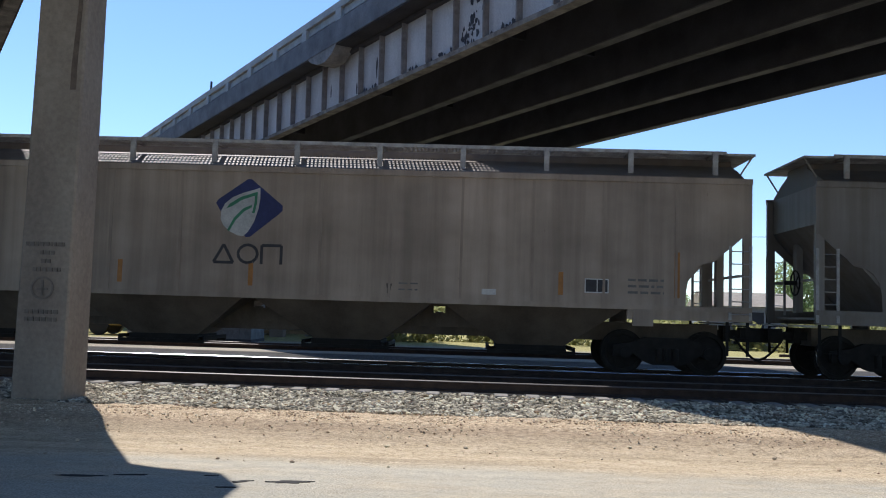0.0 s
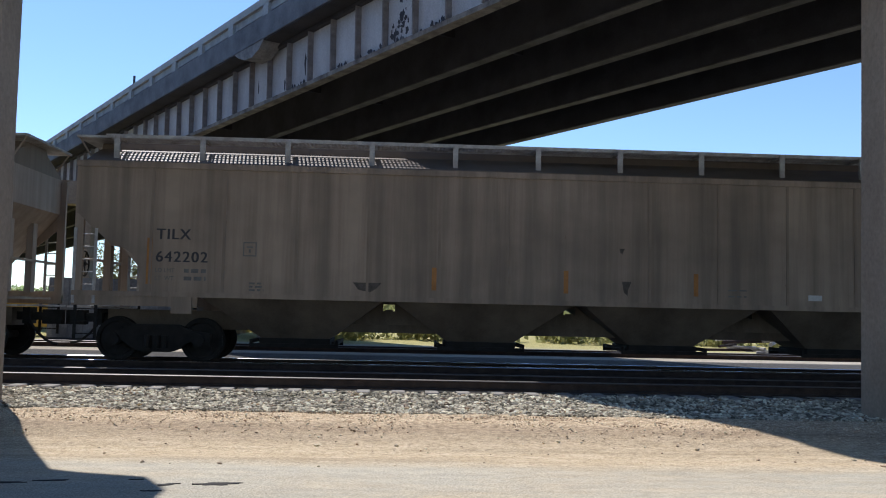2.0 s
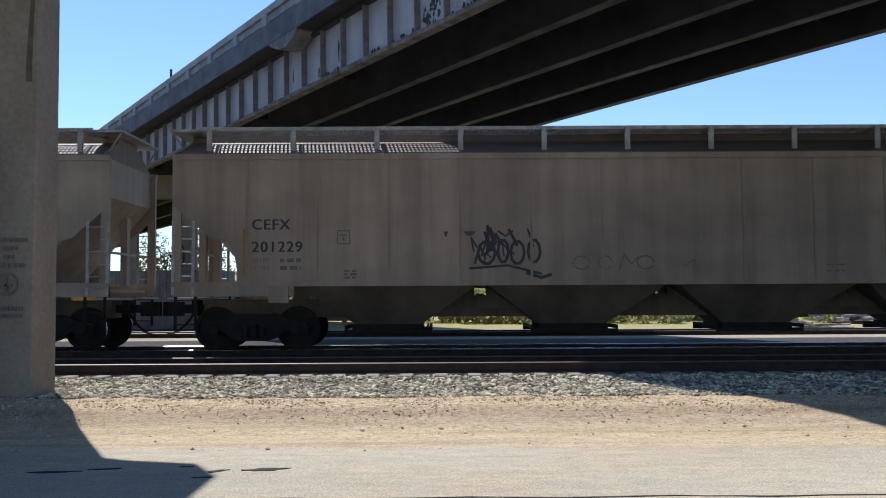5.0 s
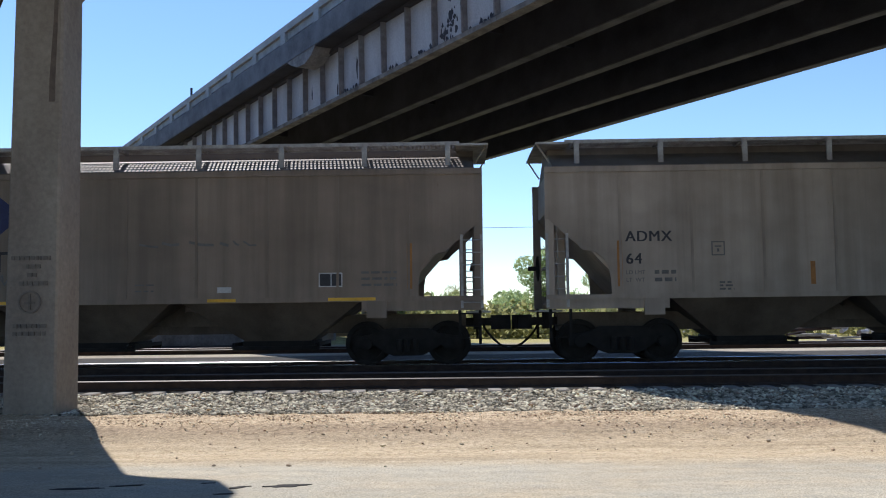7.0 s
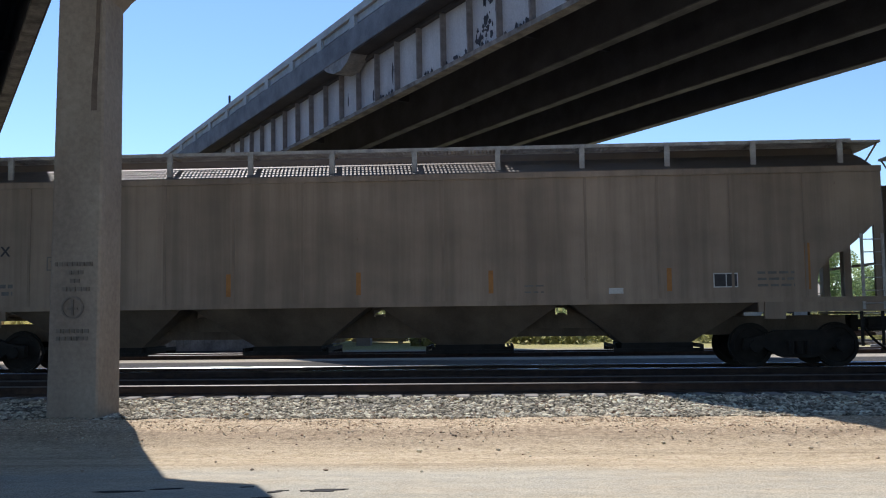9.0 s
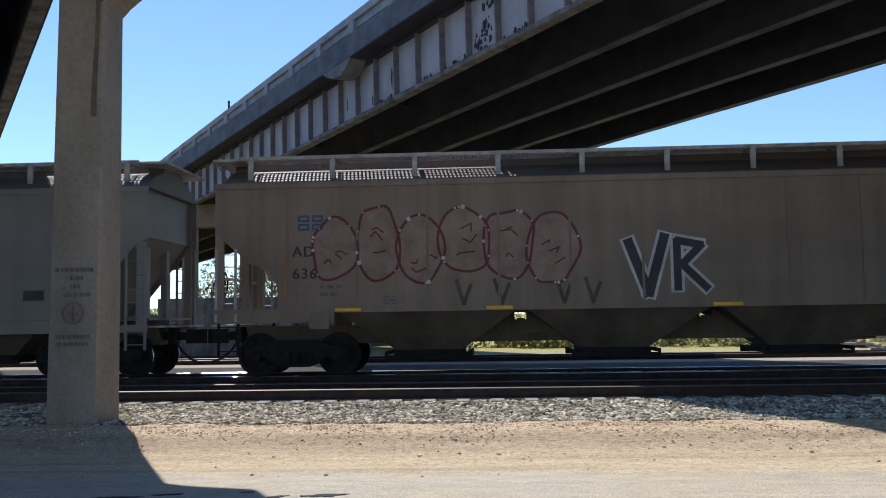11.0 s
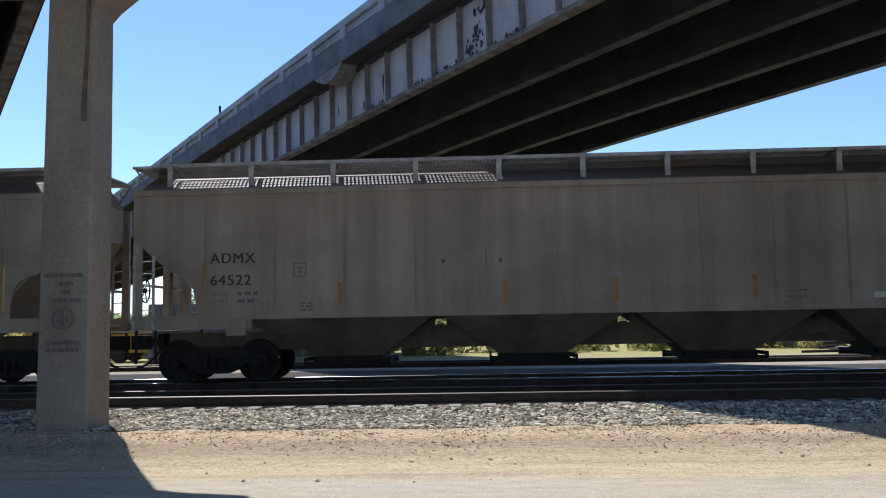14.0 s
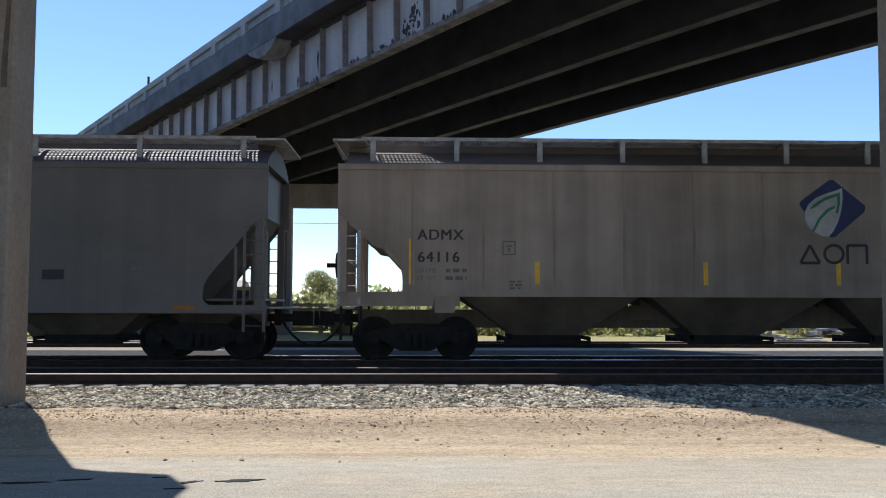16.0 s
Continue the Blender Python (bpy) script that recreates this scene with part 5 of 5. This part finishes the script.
# ---- assemble ----
build_ground()
build_cracks()
island_tint(STONE, 0.85)
island_tint(PEBBLE, 0.5)
scatter_stones("ballast_gravel", 62000, (-15, 16), (12.85, 15.2), (0.012, 0.046), STONE, "loose grey ballast gravel beside the track", 1)
scatter_stones("dirt_pebbles", 32000, (-15, 16), (11.0, 13.2), (0.004, 0.02), PEBBLE, "scattered small pebbles on pale dirt", 2, (2.4, 1.3))
scatter_stones("shoulder_pebbles", 500, (-12, 13), (9.6, 11.4), (0.005, 0.03), PEBBLE, "few loose pebbles on the road shoulder", 3, (1.6, 1.2))
build_track("railway_track", 16.25, "empty railway track with rusty rails and timber ties", False)
build_track("railway_track", TRAIN_Y, "railway track under the train, polished rails", True)
build_track("railway_track", 30.5, "yard track with rusty dark rails on pale gravel", False, -0.08)
main_bridge = build_bridge("road_bridge", 11.2, [11.9 + 2.51 * k for k in range(5)], 1, "grey steel girder road bridge with peeling paint and concrete parapet", GIRDER, True)
# Girders past the seen edge are added to block skylight; colour includes their shade.
left_bridge = build_bridge("road_bridge", 2.6, [1.9 - 2.51 * k for k in range(7)], -1, "shade-dark steel girder road bridge overhead with concrete edge", GIRDER_DARK, False)
lp, lcols = build_pier("bridge_pier", [(-6.65, -5.92), (-13.6, -12.87)], (12.95, 13.7), (-22.0, -5.12, 6.6, 7.85), "square concrete bridge columns with stencilled notice and rust run", haunch=True)
rp, rcols = build_pier("bridge_pier", [(7.31, 8.04), (14.3, 15.03)], (12.95, 13.7), (6.5, 18.5, 6.9, 7.85), "square concrete bridge columns with torn paper notice")
column_marks(lcols[0], -6.65, -5.92, 12.95)
ragged_run(lcols[0], [(-5.99, 6.6), (-5.99, 5.6), (-6.03, 4.7), (-6.03, 3.8), (-6.06, 3.2), (-6.08, 2.6), (-6.09, 2.1)], [0.05, 0.06, 0.09, 0.09, 0.12, 0.09, 0.05], RUST_RUN, 12.965, 1)
part("paper_notice", boxes(((7.5, 12.9, 2.55), (7.95, 12.925, 3.0)), ((7.42, 12.895, 2.28), (7.95, 12.92, 2.56))), WHITE, rcols[0], "torn pale paper notice")
build_pier("bridge_pier", [((11.9 + 2.51 * k - 0.5545 * 45) / 0.832 - 0.33, (11.9 + 2.51 * k - 0.5545 * 45) / 0.832 + 0.33) for k in range(5)], (44.67, 45.33), (-17.5, -3.2, 6.1, 7.25), "far concrete pier of five square columns")
build_pier("bridge_pier", [(-40 + 4 * k, -39.3 + 4 * k) for k in range(4)], (44.67, 45.33), (-41, -26.5, 6.1, 7.25), "far concrete pier of four square columns")
build_far()

TRAIN = []
for left, kind, (pname, base, dirt, streak), label, marks in CARS:
    TRAIN.append(hopper_car(left * PITCH, kind, car_paint(pname, base, dirt, streak), label, marks))


def motions():
    times = [0.5 * i for i in range(33)]
    for th, mid, wheels in TRAIN:
        walk(th, [(t, pose(mid + travel(t), TRAIN_Y, 0)) for t in times])
        # the wheels turn while the car is near
        live = [i / 30 for i in range(0, 481) if abs(mid + travel(i / 30)) < 31]
        if len(live) < 3:
            continue
        for w in wheels:
            x, z = w.location.x, w.location.z
            rows = []
            if live[0] > 0:
                rows.append((0.0, pose(x, 0, z)))
            for t in live:
                rows.append((t, pose(x, 0, z, 0, math.degrees((travel(t) - travel(live[0])) / 0.457), 0)))
            if live[-1] < 16:
                rows.append((16.0, rows[-1][1]))
            walk(w, rows)


motions()
